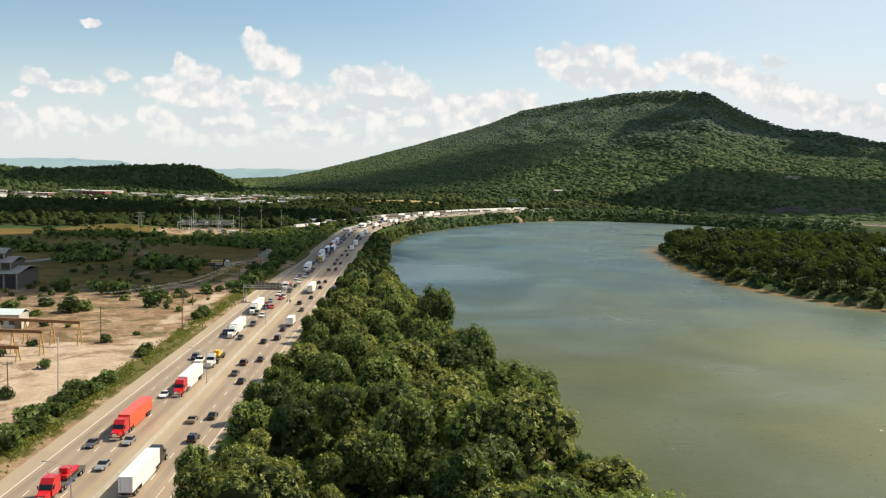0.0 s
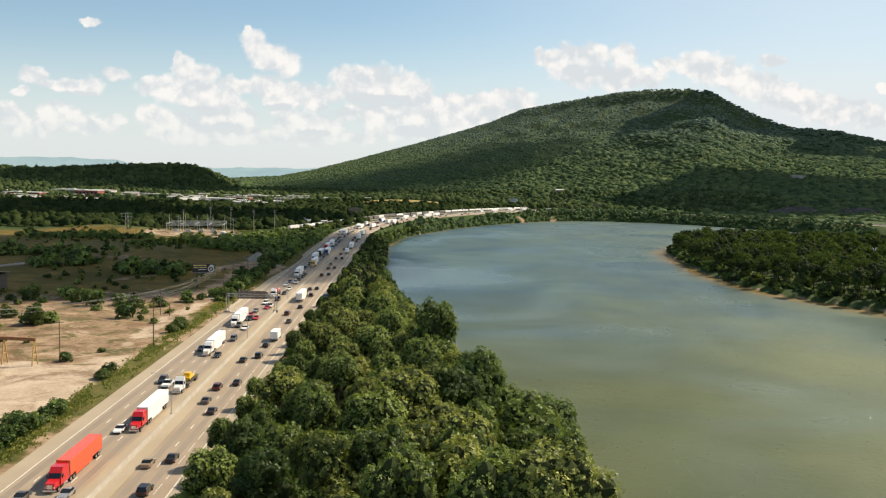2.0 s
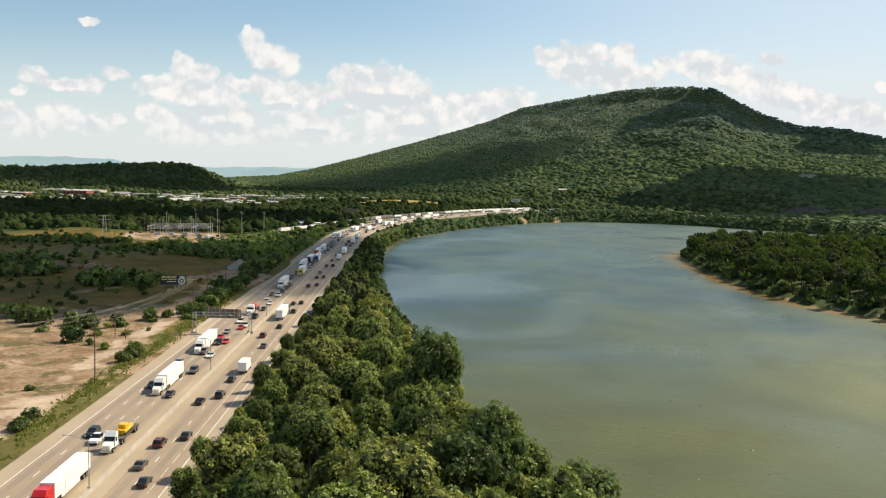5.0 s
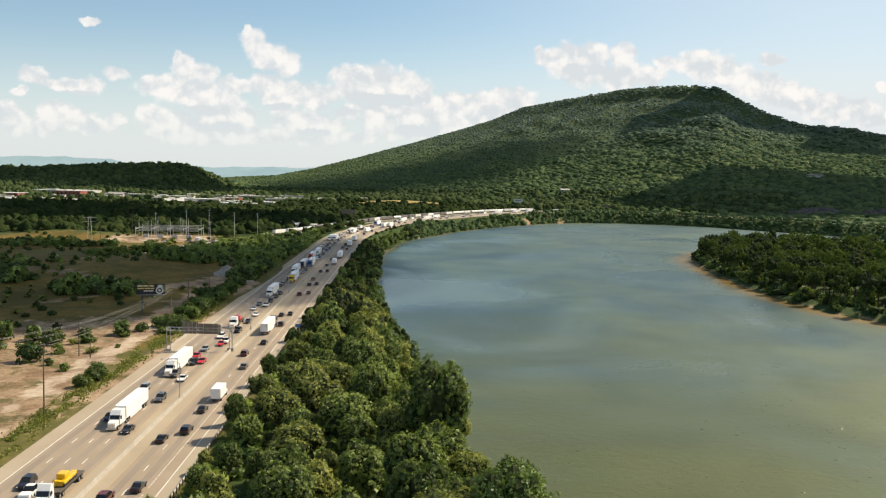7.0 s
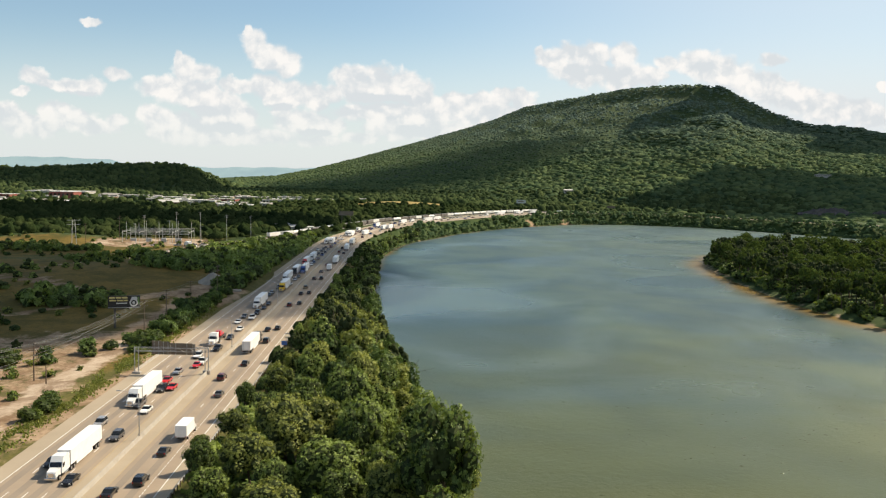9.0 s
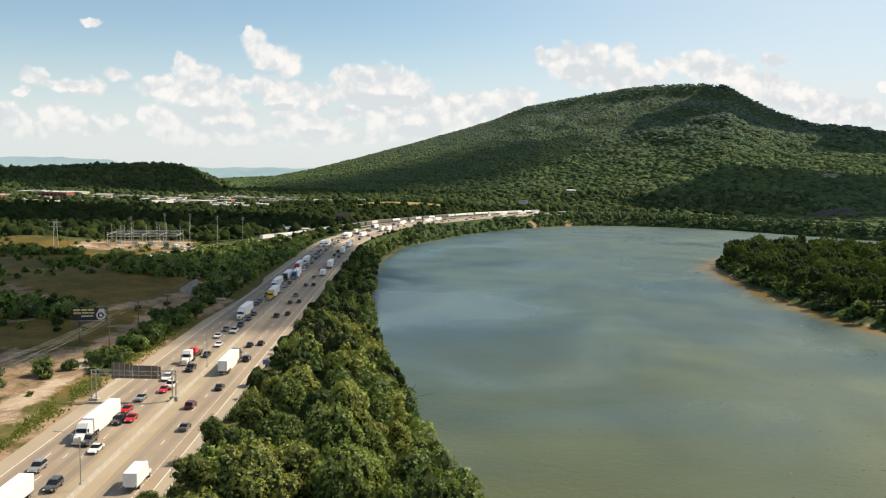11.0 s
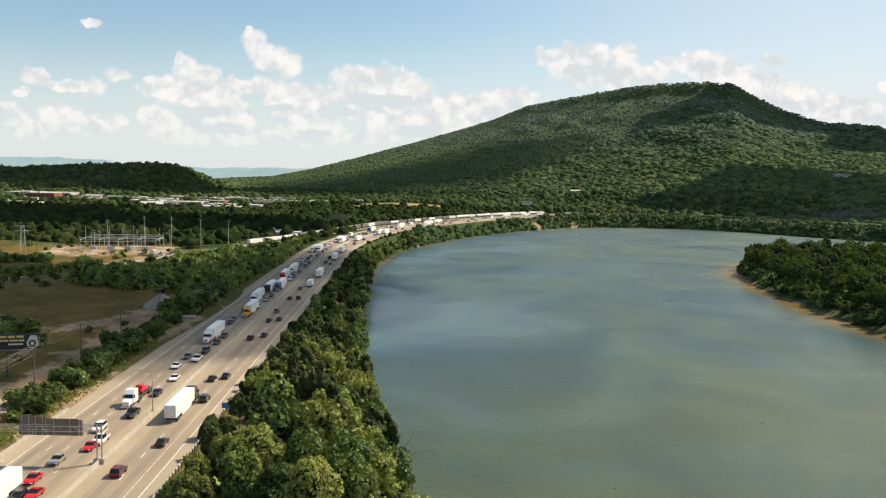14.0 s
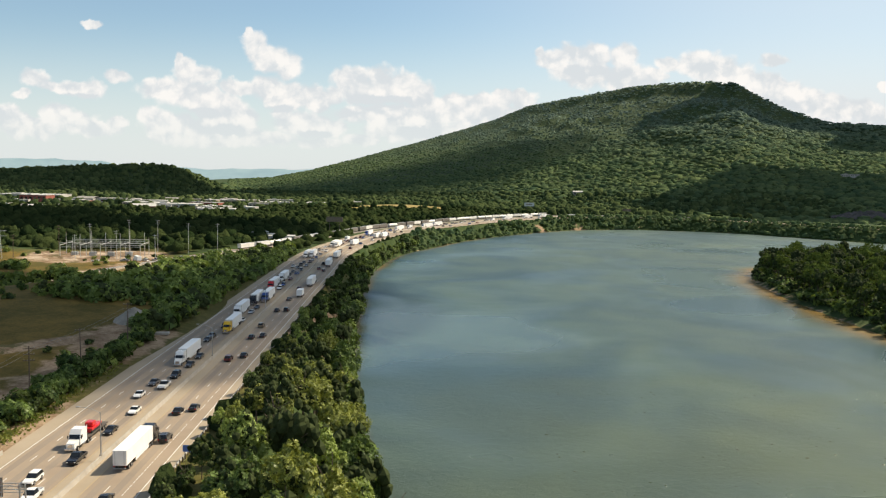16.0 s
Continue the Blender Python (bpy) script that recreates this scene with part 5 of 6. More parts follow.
def flatbed(colour, cargo):
    """A tractor with a low flat trailer; cargo is machine or arm."""
    key = ("flat", colour, cargo)
    if key in PATTERNS:
        return PATTERNS[key]
    root = new("flatbed_truck")
    tractor(root, COATS[colour], cargo != "machine")
    part("flatbed", boxed(-1.25, 1.25, -17.0, -6.2, 1.0, 1.25), DECK, root)
    wheels(root, [(x * 0.95, y) for x in (-1, 1) for y in (-14.6, -15.9)], 0.5, 0.55)
    coat = COATS["yellow"] if cargo == "machine" else COATS["red"]
    bm = bmesh.new()
    box(bm, -1.1, 1.1, -13.5, -8.5, 1.35, 2.3, bevel=0.1)
    box(bm, -0.8, 0.8, -11.5, -9.5, 2.3, 3.3, bevel=0.12)
    box(bm, -0.5, 0.5, -15.5, -13.0, 1.4, 1.9, bevel=0.05)
    rod(bm, (0, -9.0, 2.2), (0, -6.6, 3.1), 0.22)
    part("machine", bm, coat, root)
    for x in (-1.15, 0.75):
        part("crawler", boxed(x, x + 0.4, -13.8, -8.4, 1.25, 1.9, bevel=0.15), RUBBER, root)
    tagged(root, f"{colour} flatbed truck carrying a {'yellow' if cargo == 'machine' else 'red'} machine", "truck")
    PATTERNS[key] = root
    return root


_py = ROAD[: int(np.argmax(ROAD[:, 1]))]
_pts, _rights = along(_py)


def on_road(y, off, forward):
    i = int(np.searchsorted(_pts[:, 1], y))
    i = min(max(i, 1), len(_pts) - 1)
    a, b = _pts[i - 1], _pts[i]
    t = (y - a[1]) / (b[1] - a[1])
    p, r = a + (b - a) * t, _rights[i]
    turn = math.degrees(math.atan2(r[1], r[0])) + (0 if forward else 180)
    return pose(p[0] + r[0] * off, p[1] + r[1] * off, 0.03, 0, 0, turn)


def park(pattern, y, off, group):
    o = copy_thing(pattern, on_road(y, off, off > 0))
    o["group"] = group
    return o


TOWARDS = "oncoming traffic"
AWAY = "traffic driving away"
for kind, colour, y, off in (
        ("sedan", "grey", 172, -11.6), ("sedan", "silver", 174, -4.5), ("sedan", "silver", 159, -4.5), ("sedan", "white", 211, -8.0), ("suv", "black", 254, -11.5), ("pickup", "white", 250, -9.0),
        ("pickup", "blue", 150, -8.0), ("sedan", "black", 286, -4.3), ("sedan", "black", 295, -11.5), ("suv", "grey", 311, -4.8), ("pickup", "grey", 336, -8.2), ("sedan", "white", 331, -4.9),
        ("sedan", "red", 352, -4.9), ("suv", "black", 350, -6.9), ("sedan", "silver", 369, -8.2), ("sedan", "red", 377, -5.0), ("sedan", "red", 359, -8.3), ("suv", "white", 389, -7.7),
        ("pickup", "white", 381, -4.4), ("pickup", "black", 400, -4.3), ("sedan", "black", 418, -4.3), ("sedan", "white", 433, -4.2), ("sedan", "white", 447, -7.7), ("sedan", "grey", 459, -7.8)):
    park(car(kind, colour), y, off, TOWARDS)
for kind, colour, y, off in (
        ("pickup", "white", 456, -4.2), ("suv", "black", 467, -4.4), ("sedan", "black", 480, -4.0), ("sedan", "black", 491, -4.1), ("suv", "white", 502, -7.7), ("sedan", "white", 553, -4.2),
        ("sedan", "black", 516, -7.9), ("sedan", "grey", 523, -8.1), ("suv", "grey", 541, -7.8), ("sedan", "silver", 571, -4.3), ("sedan", "black", 583, -4.2), ("pickup", "maroon", 612, -4.4),
        ("sedan", "black", 624, -7.8), ("suv", "white", 640, -4.3), ("sedan", "tan", 303, -11.4), ("suv", "silver", 320, -11.6)):
    park(car(kind, colour), y, off, TOWARDS)
for kind, colour, y, off in (
        ("suv", "black", 176, 8.6), ("sedan", "tan", 190, 4.7), ("sedan", "black", 193, 8.6), ("sedan", "black", 226, 8.5), ("sedan", "grey", 235, 4.9), ("suv", "maroon", 248, 4.7),
        ("sedan", "black", 253, 8.8), ("sedan", "black", 280, 4.9), ("suv", "black", 286, 8.5), ("sedan", "black", 302, 7.9), ("sedan", "grey", 346, 8.8), ("suv", "maroon", 363, 5.6),
        ("sedan", "black", 380, 8.5), ("suv", "black", 413, 8.9), ("sedan", "black", 433, 5.9), ("sedan", "black", 436, 8.9), ("suv", "maroon", 488, 5.4), ("sedan", "black", 493, 8.9),
        ("sedan", "black", 521, 5.7), ("sedan", "black", 524, 9.0), ("suv", "tan", 542, 5.1), ("sedan", "black", 576, 5.1), ("suv", "black", 577, 8.8), ("sedan", "grey", 606, 5.4)):
    park(car(kind, colour), y, off, AWAY)
park(semi("red", COATS["orange"]), 175, -7.9, TOWARDS)
PATTERNS.pop(("semi", "red", ""), None)
park(semi("red"), 210, -4.7, TOWARDS)
park(flatbed("white", "machine"), 242, -4.4, TOWARDS)
park(flatbed("red", "arm"), 140, -8.2, TOWARDS)
park(semi("white"), 286, -7.9, TOWARDS)
park(semi("white"), 334, -9.8, TOWARDS)
park(flatbed("white", "arm"), 405, -7.6, TOWARDS)
park(semi("white"), 479, -7.4, TOWARDS)
park(semi("yellow"), 528, -4.8, TOWARDS)
park(semi("white"), 561, -8.4, TOWARDS)
park(semi("black"), 589, -7.9, TOWARDS)
park(semi("blue"), 598, -4.3, TOWARDS)
park(semi("red"), 636, -8.4, TOWARDS)
park(semi("black"), 165, 5.2, AWAY)
park(semi("black"), 416, 5.9, AWAY)
park(box_truck(), 318, 9.2, AWAY)
park(box_truck(), 622, 8.8, AWAY)

# trucks and cars left in the substation yard
for i, (x, y, turn) in enumerate(((-186, 752, 60), (-181, 757, 70), (-192, 750, 40), (-177, 763, 20), (-196, 745, 85), (-212, 741, 100), (-170, 772, 15))):
    o = copy_thing(car(("suv", "pickup", "sedan")[i % 3], ("white", "silver", "white")[i % 3]) if i != 2 else box_truck(), pose(x, y, ground_z(x, y) + 0.02, 0, 0, turn))
    o["group"] = "vehicles in the substation yard"

# the far queue, car after car
rng = np.random.default_rng(91)
shades = ("white", "black", "grey", "silver", "white", "black", "maroon", "blue")
for off, first, gap in ((-4.4, 652, 15), (-7.9, 648, 14), (-11.3, 660, 21), (5.0, 640, 34), (8.7, 655, 30)):
    y = first
    while y < 1385:
        spot = rng.uniform()
        if spot < (0.16 if off < 0 else 0.10):
            y += 16
            park(semi(("white", "blue", "white")[rng.integers(3)]) if spot < 0.10 else box_truck(), y, off, TOWARDS if off < 0 else AWAY)
            y += 9
        else:
            kind = ("sedan", "suv", "sedan", "pickup")[rng.integers(4)]
            park(car(kind, shades[rng.integers(len(shades))]), y, off, TOWARDS if off < 0 else AWAY)
        y += gap * rng.uniform(0.75, 1.7) * (1 + max(0, y - 900) / 500)
for p in list(PATTERNS.values()):
    hide_away(p)

# ---- road fixtures ----
SIGN_BACK = material("weathered sign back", (0.13, 0.105, 0.08), (0.24, 0.20, 0.155), 0.8, 0.7, 0.3)


def sign_gantry():
    root = new("sign_gantry")
    y, xl, xr = 368.0, -88.2, median_x(369) + 0.0
    slope = 0.0334
    for x in (xl, xl + 1.1):
        part("post", rod(bmesh.new(), (x, y + (x - xl) * slope, -0.3), (x, y + (x - xl) * slope, 7.6), 0.16, 0.13), STEEL, root)
    for x in (xr - 0.45, xr + 0.45):
        part("post", rod(bmesh.new(), (x, y + (x - xl) * slope, 0.0), (x, y + (x - xl) * slope, 7.6), 0.16, 0.13), STEEL, root)
    for dy, z in ((-0.6, 7.4), (0.6, 7.4), (-0.6, 6.4), (0.6, 6.4)):
        part("chord", rod(bmesh.new(), (xl, y + dy, z), (xr + 0.45, y + dy + (xr - xl) * slope, z), 0.07), STEEL, root)
    for i in range(14):
        x = xl + (xr - xl) * i / 13
        for dy in (-0.6, 0.6):
            part("brace", rod(bmesh.new(), (x, y + dy + (x - xl) * slope, 6.4 if i % 2 else 7.4), (min(x + 1.45, xr), y + dy + (x - xl) * slope, 7.4 if i % 2 else 6.4), 0.035, sides=5), STEEL, root)
    x = xl + 4.6
    for w, h in ((2.6, 3.9), (2.6, 3.7), (6.2, 3.3), (0.9, 3.1)):
        panel = part("sign_panel", boxed(x, x + w - 0.06, y + 0.9, y + 0.98, 5.3, 5.3 + h), SIGN_BACK, root, "dark weathered back of a road sign panel")
        for q in (0.25, 0.75):
            part("stiffener", boxed(x + w * q - 0.05, x + w * q + 0.05, y + 0.78, y + 0.9, 5.3, 5.3 + h), STEEL, panel)
        x += w
    part("footing", boxed(xl - 0.5, xl + 1.7, y - 0.7, y + 0.7, -0.4, 0.5, bevel=0.05), CONCRETE, root)
    part("footing", boxed(xr - 1.0, xr + 1.0, y + 0.1, y + 1.5, -0.1, 1.1, bevel=0.05), CONCRETE, root)
    return tagged(root, "steel sign gantry over the oncoming lanes with dark panel backs", "gantry")


sign_gantry()


def lamp_post(y):
    root = new("street_lamp")
    x = median_x(y)
    part("pole", rod(bmesh.new(), (0, 0, 0.9), (0, 0, 9.6), 0.12, 0.07), STEEL, root)
    bm = bmesh.new()
    line = [(0, 0, 9.4), (-1.2, 0, 9.95), (-2.6, 0, 10.35), (-4.0, 0, 10.5)]
    for a, b in zip(line, line[1:]):
        rod(bm, a, b, 0.05, 0.045, 6)
    part("arm", bm, STEEL, root)
    part("lamp_head", boxed(-4.7, -3.9, -0.16, 0.16, 10.42, 10.6, bevel=0.05), STEEL, root)
    part("base", boxed(-0.25, 0.25, -0.25, 0.25, 0.85, 1.15), CONCRETE, root)
    root.matrix_basis = pose(x, y, 0)
    return tagged(root, "grey steel street lamp with one curved arm on the median", "street lamp", "median street lamps")


first = lamp_post(133)
for y in (222, 311, 401, 490, 579, 668, 757):
    copy_thing(first, pose(median_x(y), y, 0))

rail_line = strip_between(100, 700)
guard = new("guardrail")
tagged(guard, "steel guardrail with wooden posts along the shoulder", "guardrail", kind="structure")
sweep("beam", rail_line, [(15.70, 0.42), (15.78, 0.50), (15.70, 0.58), (15.78, 0.66), (15.70, 0.74), (15.66, 0.74), (15.66, 0.42)], STEEL, guard)
post_mesh = None
for k in range(90):
    y = 120 + k * 1.95
    m = pose(median_x(y) + 15.85, y, 0)
    if post_mesh is None:
        o = part("post", boxed(-0.09, 0.09, -0.09, 0.09, -0.8, 0.8), WOOD, guard)
        post_mesh = o.data
    else:
        o = new("post", post_mesh)
        o.parent = guard
    o.matrix_basis = m
bm = bmesh.new()
for k in range(190):
    y = 296 + k * 1.95
    box(bm, median_x(y) + 15.76, median_x(y) + 15.94, y - 0.09, y + 0.09, -0.8, 0.8)
tagged(part("far_posts", bm, WOOD, guard), kind="stuff")
wall = new("barrier_wall")
tagged(wall, "short pale concrete barrier wall ahead of the gantry post", "barrier")
part("wall_body", boxed(-0.22, 0.22, 0, 34, -0.4, 0.85, lean=(0.12, 0.12, 0, 0)), CONCRETE, wall)
wall.matrix_basis = pose(median_x(368) - 20.4, 369, 0, 0, 0, 1.9)
# blue service sign by the shoulder
sign = new("road_sign")
BLUE = paint("blue sign sheet", (0.03, 0.12, 0.42), 0.5)
part("panel", boxed(-0.9, 0.9, -0.03, 0.03, 1.6, 2.9), BLUE, sign)
for x in (-0.6, 0.6):
    part("post", boxed(x - 0.05, x + 0.05, 0.03, 0.12, -0.6, 2.9), STEEL, sign)
sign.matrix_basis = pose(median_x(402) + 16.6, 402, 0)
tagged(sign, "small blue roadside sign on two steel posts", "sign")


def utility_pole(x, y, h, arms=1, mat=None, label="weathered wooden utility pole with a crossarm"):
    root = new("utility_pole")
    part("pole", rod(bmesh.new(), (0, 0, -0.5), (0, 0, h), 0.19, 0.12), mat or WOOD, root)
    for k in range(arms):
        arm = part("crossarm", boxed(-1.3, 1.3, -0.06, 0.06, h - 0.7 - k * 1.5, h - 0.55 - k * 1.5), mat or WOOD, root)
        for q in (-1.1, -0.4, 0.4, 1.1):
            part("insulator", rod(bmesh.new(), (q, 0, h - 0.55 - k * 1.5), (q, 0, h - 0.3 - k * 1.5), 0.06, sides=6), CONCRETE, arm)
    root.matrix_basis = pose(x, y, ground_z(x, y), random.uniform(-1, 1), random.uniform(-1.2, 1.2), random.uniform(10, 30))
    return tagged(root, label, "utility pole", "utility poles of the lot")


POLE_STEEL = material("pale steel pole", (0.42, 0.42, 0.40), (0.60, 0.60, 0.58), 0.6, 0.5, 0.3)
for x, y, h, a in ((-93.3, 297, 17, 2), (-113.5, 275, 12.4, 1), (-108.6, 206, 9.5, 1), (-99.2, 494, 15, 2), (-104.5, 444, 12.7, 3), (-111.7, 358, 10.4, 2), (-107, 355, 5.0, 0), (-99.9, 408, 14.5, 2), (-103, 470, 12, 1)):
    utility_pole(x, y, h, a)
utility_pole(-94.7, 203, 16.5, 0, POLE_STEEL, "tall pale grey steel pole at the edge of the lot")
CABLE = material("cable", (0.10, 0.10, 0.10), (0.22, 0.22, 0.21), 2, 0.6)


def wire(a, b, sag):
    a, b = Vector(a), Vector(b)
    bm = bmesh.new()
    side = (b - a).cross(Vector((0, 0, 1))).normalized() * 0.03
    rings = []
    for i in range(13):
        t = i / 12
        q = a.lerp(b, t) - Vector((0, 0, 4 * sag * t * (1 - t)))
        rings.append([bm.verts.new(q + d) for d in (side, Vector((0, 0, 0.03)), -side, Vector((0, 0, -0.03)))])
    for r0, r1 in zip(rings, rings[1:]):
        for k in range(4):
            bm.faces.new((r0[k], r0[(k + 1) % 4], r1[(k + 1) % 4], r1[k]))
    tagged(part("power_line", bm, CABLE), "thin sagging overhead power line between poles", "power line", "overhead power lines")


chain = [(-99.9, 408, 14.5), (-111.7, 358, 10.4), (-150, 300, 11.0)]
for (x0, y0, h0), (x1, y1, h1) in zip(chain, chain[1:]):
    for q, dz in ((-1.0, 0.6), (0.0, 0.6), (1.0, 0.6), (-0.8, 2.2), (0.8, 2.2)):
        wire((x0 + q, y0, h0 - dz), (x1 + q, y1, h1 - dz), 1.2)
for q in (-1.0, 1.0):
    wire((-93.3 + q, 297, 16.3), (-99.9 + q, 408, 13.9), 2.0)
    wire((-99.9 + q, 408, 13.9), (-104.5 + q, 444, 12.0), 0.8)
    wire((-104.5 + q, 444, 12.0), (-99.2 + q, 494, 14.3), 0.9)

# ---- billboards ----
BOARD_FACE = material("black billboard sheet", (0.012, 0.012, 0.012), (0.03, 0.03, 0.03), 0.6, 0.5)
CREAM = paint("cream lettering", (0.62, 0.52, 0.20), 0.6)
PALE = paint("pale print", (0.62, 0.62, 0.60), 0.6)
GREEN = paint("green print", (0.10, 0.22, 0.06), 0.6)


def big_billboard():
    root = new("billboard")
    face = part("board", boxed(-5.4, 5.4, -0.2, 0.2, 7.6, 11.7), BOARD_FACE, root)
    for i, (x0, x1, z) in enumerate(((-4.9, -3.0, 10.7), (-2.7, -0.9, 10.7), (-0.6, 1.2, 10.7))):
        part("print_bar", boxed(x0, x1, -0.24, -0.2, z, z + 0.62), CREAM, face)
    for x0, x1 in ((-4.9, -2.6), (-2.3, -0.2), (0.0, 1.3)):
        part("print_bar", boxed(x0, x1, -0.24, -0.2, 9.75, 10.25), CREAM, face)
    part("print_bar", boxed(-2.6, 1.0, -0.24, -0.2, 8.8, 9.2), PALE, face)
    part("print_wheel", rod(bmesh.new(), (3.3, -0.30, 9.2), (3.3, -0.2, 9.2), 1.45, sides=20), PALE, face)
    part("print_wheel", rod(bmesh.new(), (3.3, -0.33, 9.2), (3.3, -0.3, 9.2), 0.95, sides=20), BOARD_FACE, face)
    part("print_wheel", rod(bmesh.new(), (3.3, -0.36, 9.2), (3.3, -0.33, 9.2), 0.5, sides=16), PALE, face)
    part("print_shape", boxed(2.3, 4.6, -0.26, -0.2, 10.3, 11.3, lean=(0.5, 0.3, 0, 0)), PALE, face)
    part("print_shape", boxed(4.6, 5.2, -0.25, -0.2, 8.6, 11.2), GREEN, face)
    part("rim", boxed(-5.5, 5.5, -0.25, 0.25, 7.45, 7.6), STEEL, root)
    part("catwalk", boxed(-5.4, 5.4, -0.9, -0.25, 7.3, 7.4), DECK, root)
    for x in (-3.2,):
        part("post", rod(bmesh.new(), (x, 0.3, -0.6), (x, 0.3, 9.0), 0.42, 0.38, 10), DECK, root)
    part("strut", rod(bmesh.new(), (-3.2, 0.3, 6.4), (2.5, 0.3, 7.6), 0.15), DECK, root)
    root.matrix_basis = pose(-115.5, 432, ground_z(-115.5, 432), 0, 0, 14)
    return tagged(root, "large black roadside billboard with cream lettering and a wheel", "billboard")


big_billboard()


def small_billboard(x, y, z, w, h, turn, mat):
    root = new("billboard")
    face = part("board", boxed(-w / 2, w / 2, -0.2, 0.2, z - h, z), mat, root)
    part("print_bar", boxed(-w * 0.35, w * 0.3, -0.25, -0.2, z - h * 0.6, z - h * 0.35), SIGN_BACK, face)
    for q in (-0.3, 0.3):
        part("post", rod(bmesh.new(), (w * q, 0.25, -0.5), (w * q, 0.25, z - h), 0.25, sides=7), DECK, root)
    root.matrix_basis = pose(x, y, ground_z(x, y), 0, 0, turn)
    tagged(root, "far roadside billboard on posts beside the highway", "billboard", "far billboards")


BOARD_PALE = material("pale billboard sheet", (0.45, 0.48, 0.48), (0.62, 0.64, 0.63), 0.5, 0.6)
small_billboard(-104, 1010, 15, 15, 4.5, 0, SIGN_BACK)
small_billboard(118, 1440, 15, 14, 5, -10, BOARD_PALE)
small_billboard(262, 1460, 9, 12, 3.5, -15, SIGN_BACK)

# ---- the works yard ----
RUST = material("rusty steel", (0.14, 0.065, 0.03), (0.30, 0.16, 0.08), 0.7, 0.85, bump=0.2)
CRANE_Y = material("faded yellow steel", (0.38, 0.23, 0.07), (0.58, 0.38, 0.14), 0.8, 0.7)


def crane_way(x0, y0, x1, y1, h, label):
    root = new("crane_runway")
    a, b = Vector((x0, y0, 0)), Vector((x1, y1, 0))
    d = (b - a).normalized()
    side = Vector((-d.y, d.x, 0))
    length = (b - a).length
    bm = boxed(-0.35, length + 0.35, -0.2, 0.2, h - 0.9, h)
    box(bm, -0.35, length + 0.35, -0.45, 0.45, h, h + 0.12)
    beam = part("beam", bm, RUST, root)
    beam.matrix_basis = pose(0, 0, 0, 0, 0, math.degrees(math.atan2(d.y, d.x)))
    n = max(2, int(length / 8.5) + 1)
    for i in range(n):
        p = d * (length * i / (n - 1))
        for k in (-1, 1):
            part("leg", rod(bmesh.new(), p + side * (1.5 * k) + Vector((0, 0, -0.4)), p + side * (0.25 * k) + Vector((0, 0, h - 0.9)), 0.22, 0.18, 6), CRANE_Y, root)
        part("cross_brace", rod(bmesh.new(), p + side * 1.0 + Vector((0, 0, h * 0.4)), p - side * 1.0 + Vector((0, 0, h * 0.4)), 0.12, sides=5), CRANE_Y, root)
    root.matrix_basis = pose(x0, y0, 0)
    return tagged(root, label, "crane runway", "old crane runways")


crane_way(-118.5, 270, -175, 277, 8.0, "rusty crane runway beam on yellow trestle legs")
crane_way(-124, 255.5, -170, 258, 7.6, "rusty low crane runway beam on yellow trestles")
crane_way(-126.5, 246, -168, 248, 4.6, "low yellow steel crane runway in the lot")
ROOF_G = material("grey sheet roof", (0.22, 0.21, 0.19), (0.38, 0.36, 0.33), 0.4, 0.8, bump=0.2)
WALL_D = material("dark open shed wall", (0.05, 0.045, 0.04), (0.13, 0.11, 0.095), 0.6, 0.9)
ROOF_B = material("pale blue metal roof", (0.45, 0.55, 0.58), (0.60, 0.68, 0.70), 0.5, 0.5)
ROOF_W = material("white flat roof", (0.36, 0.35, 0.33), (0.56, 0.55, 0.52), 0.05, 0.7, fine=0.6)
WALL_W = material("pale painted wall", (0.36, 0.34, 0.31), (0.52, 0.50, 0.46), 0.2, 0.8)
BRICK = material("red brick wall", (0.20, 0.06, 0.045), (0.32, 0.11, 0.085), 0.3, 0.9)
TAN_WALL = material("tan wall", (0.34, 0.27, 0.20), (0.48, 0.40, 0.31), 0.2, 0.85)


def old_works():
    root = new("factory_building")
    for i, (w, z0, z1, d) in enumerate(((40, 0, 8.0, 30), (31, 8.6, 12.6, 19), (22, 13.2, 16.6, 10))):
        part("wall", boxed(-w / 2, w / 2, -d / 2, d / 2, z0 - (0.5 if i == 0 else 0.4), z1 - 0.6), WALL_D, root)
        bm = bmesh.new()
        for k in (-1, 1):
            prism_pts = [(0.0, z1 + 1.4), (k * (d / 2 + 1.2), z1 - 0.6), (k * (d / 2 + 1.2), z1 - 0.35), (0.0, z1 + 1.7)]
            prism(bm, prism_pts, w / 2 + 1)
        part("roof", bm, ROOF_G, root)
        for q in range(8):
            x = -w / 2 + w * q / 7
            part("column", boxed(x - 0.25, x + 0.25, -d / 2 - 0.4, -d / 2 - 0.02, z0 - 0.4, z1 - 0.6), ROOF_G, root)
            if q < 7:
                # black sheets on the closed lower wall: shade of open bays put in as colour
                part("opening", boxed(x + 0.8, x + w / 7 - 0.8, -d / 2 - 0.12, -d / 2 - 0.01, z0 + 0.8, z1 - 1.6), CAR_GLASS if i else BLACK, root)
    root.matrix_basis = pose(-222, 402, 0, 0, 0, 8)
    return tagged(root, "derelict tiered factory shed with grey sheet roofs", "building")


old_works()


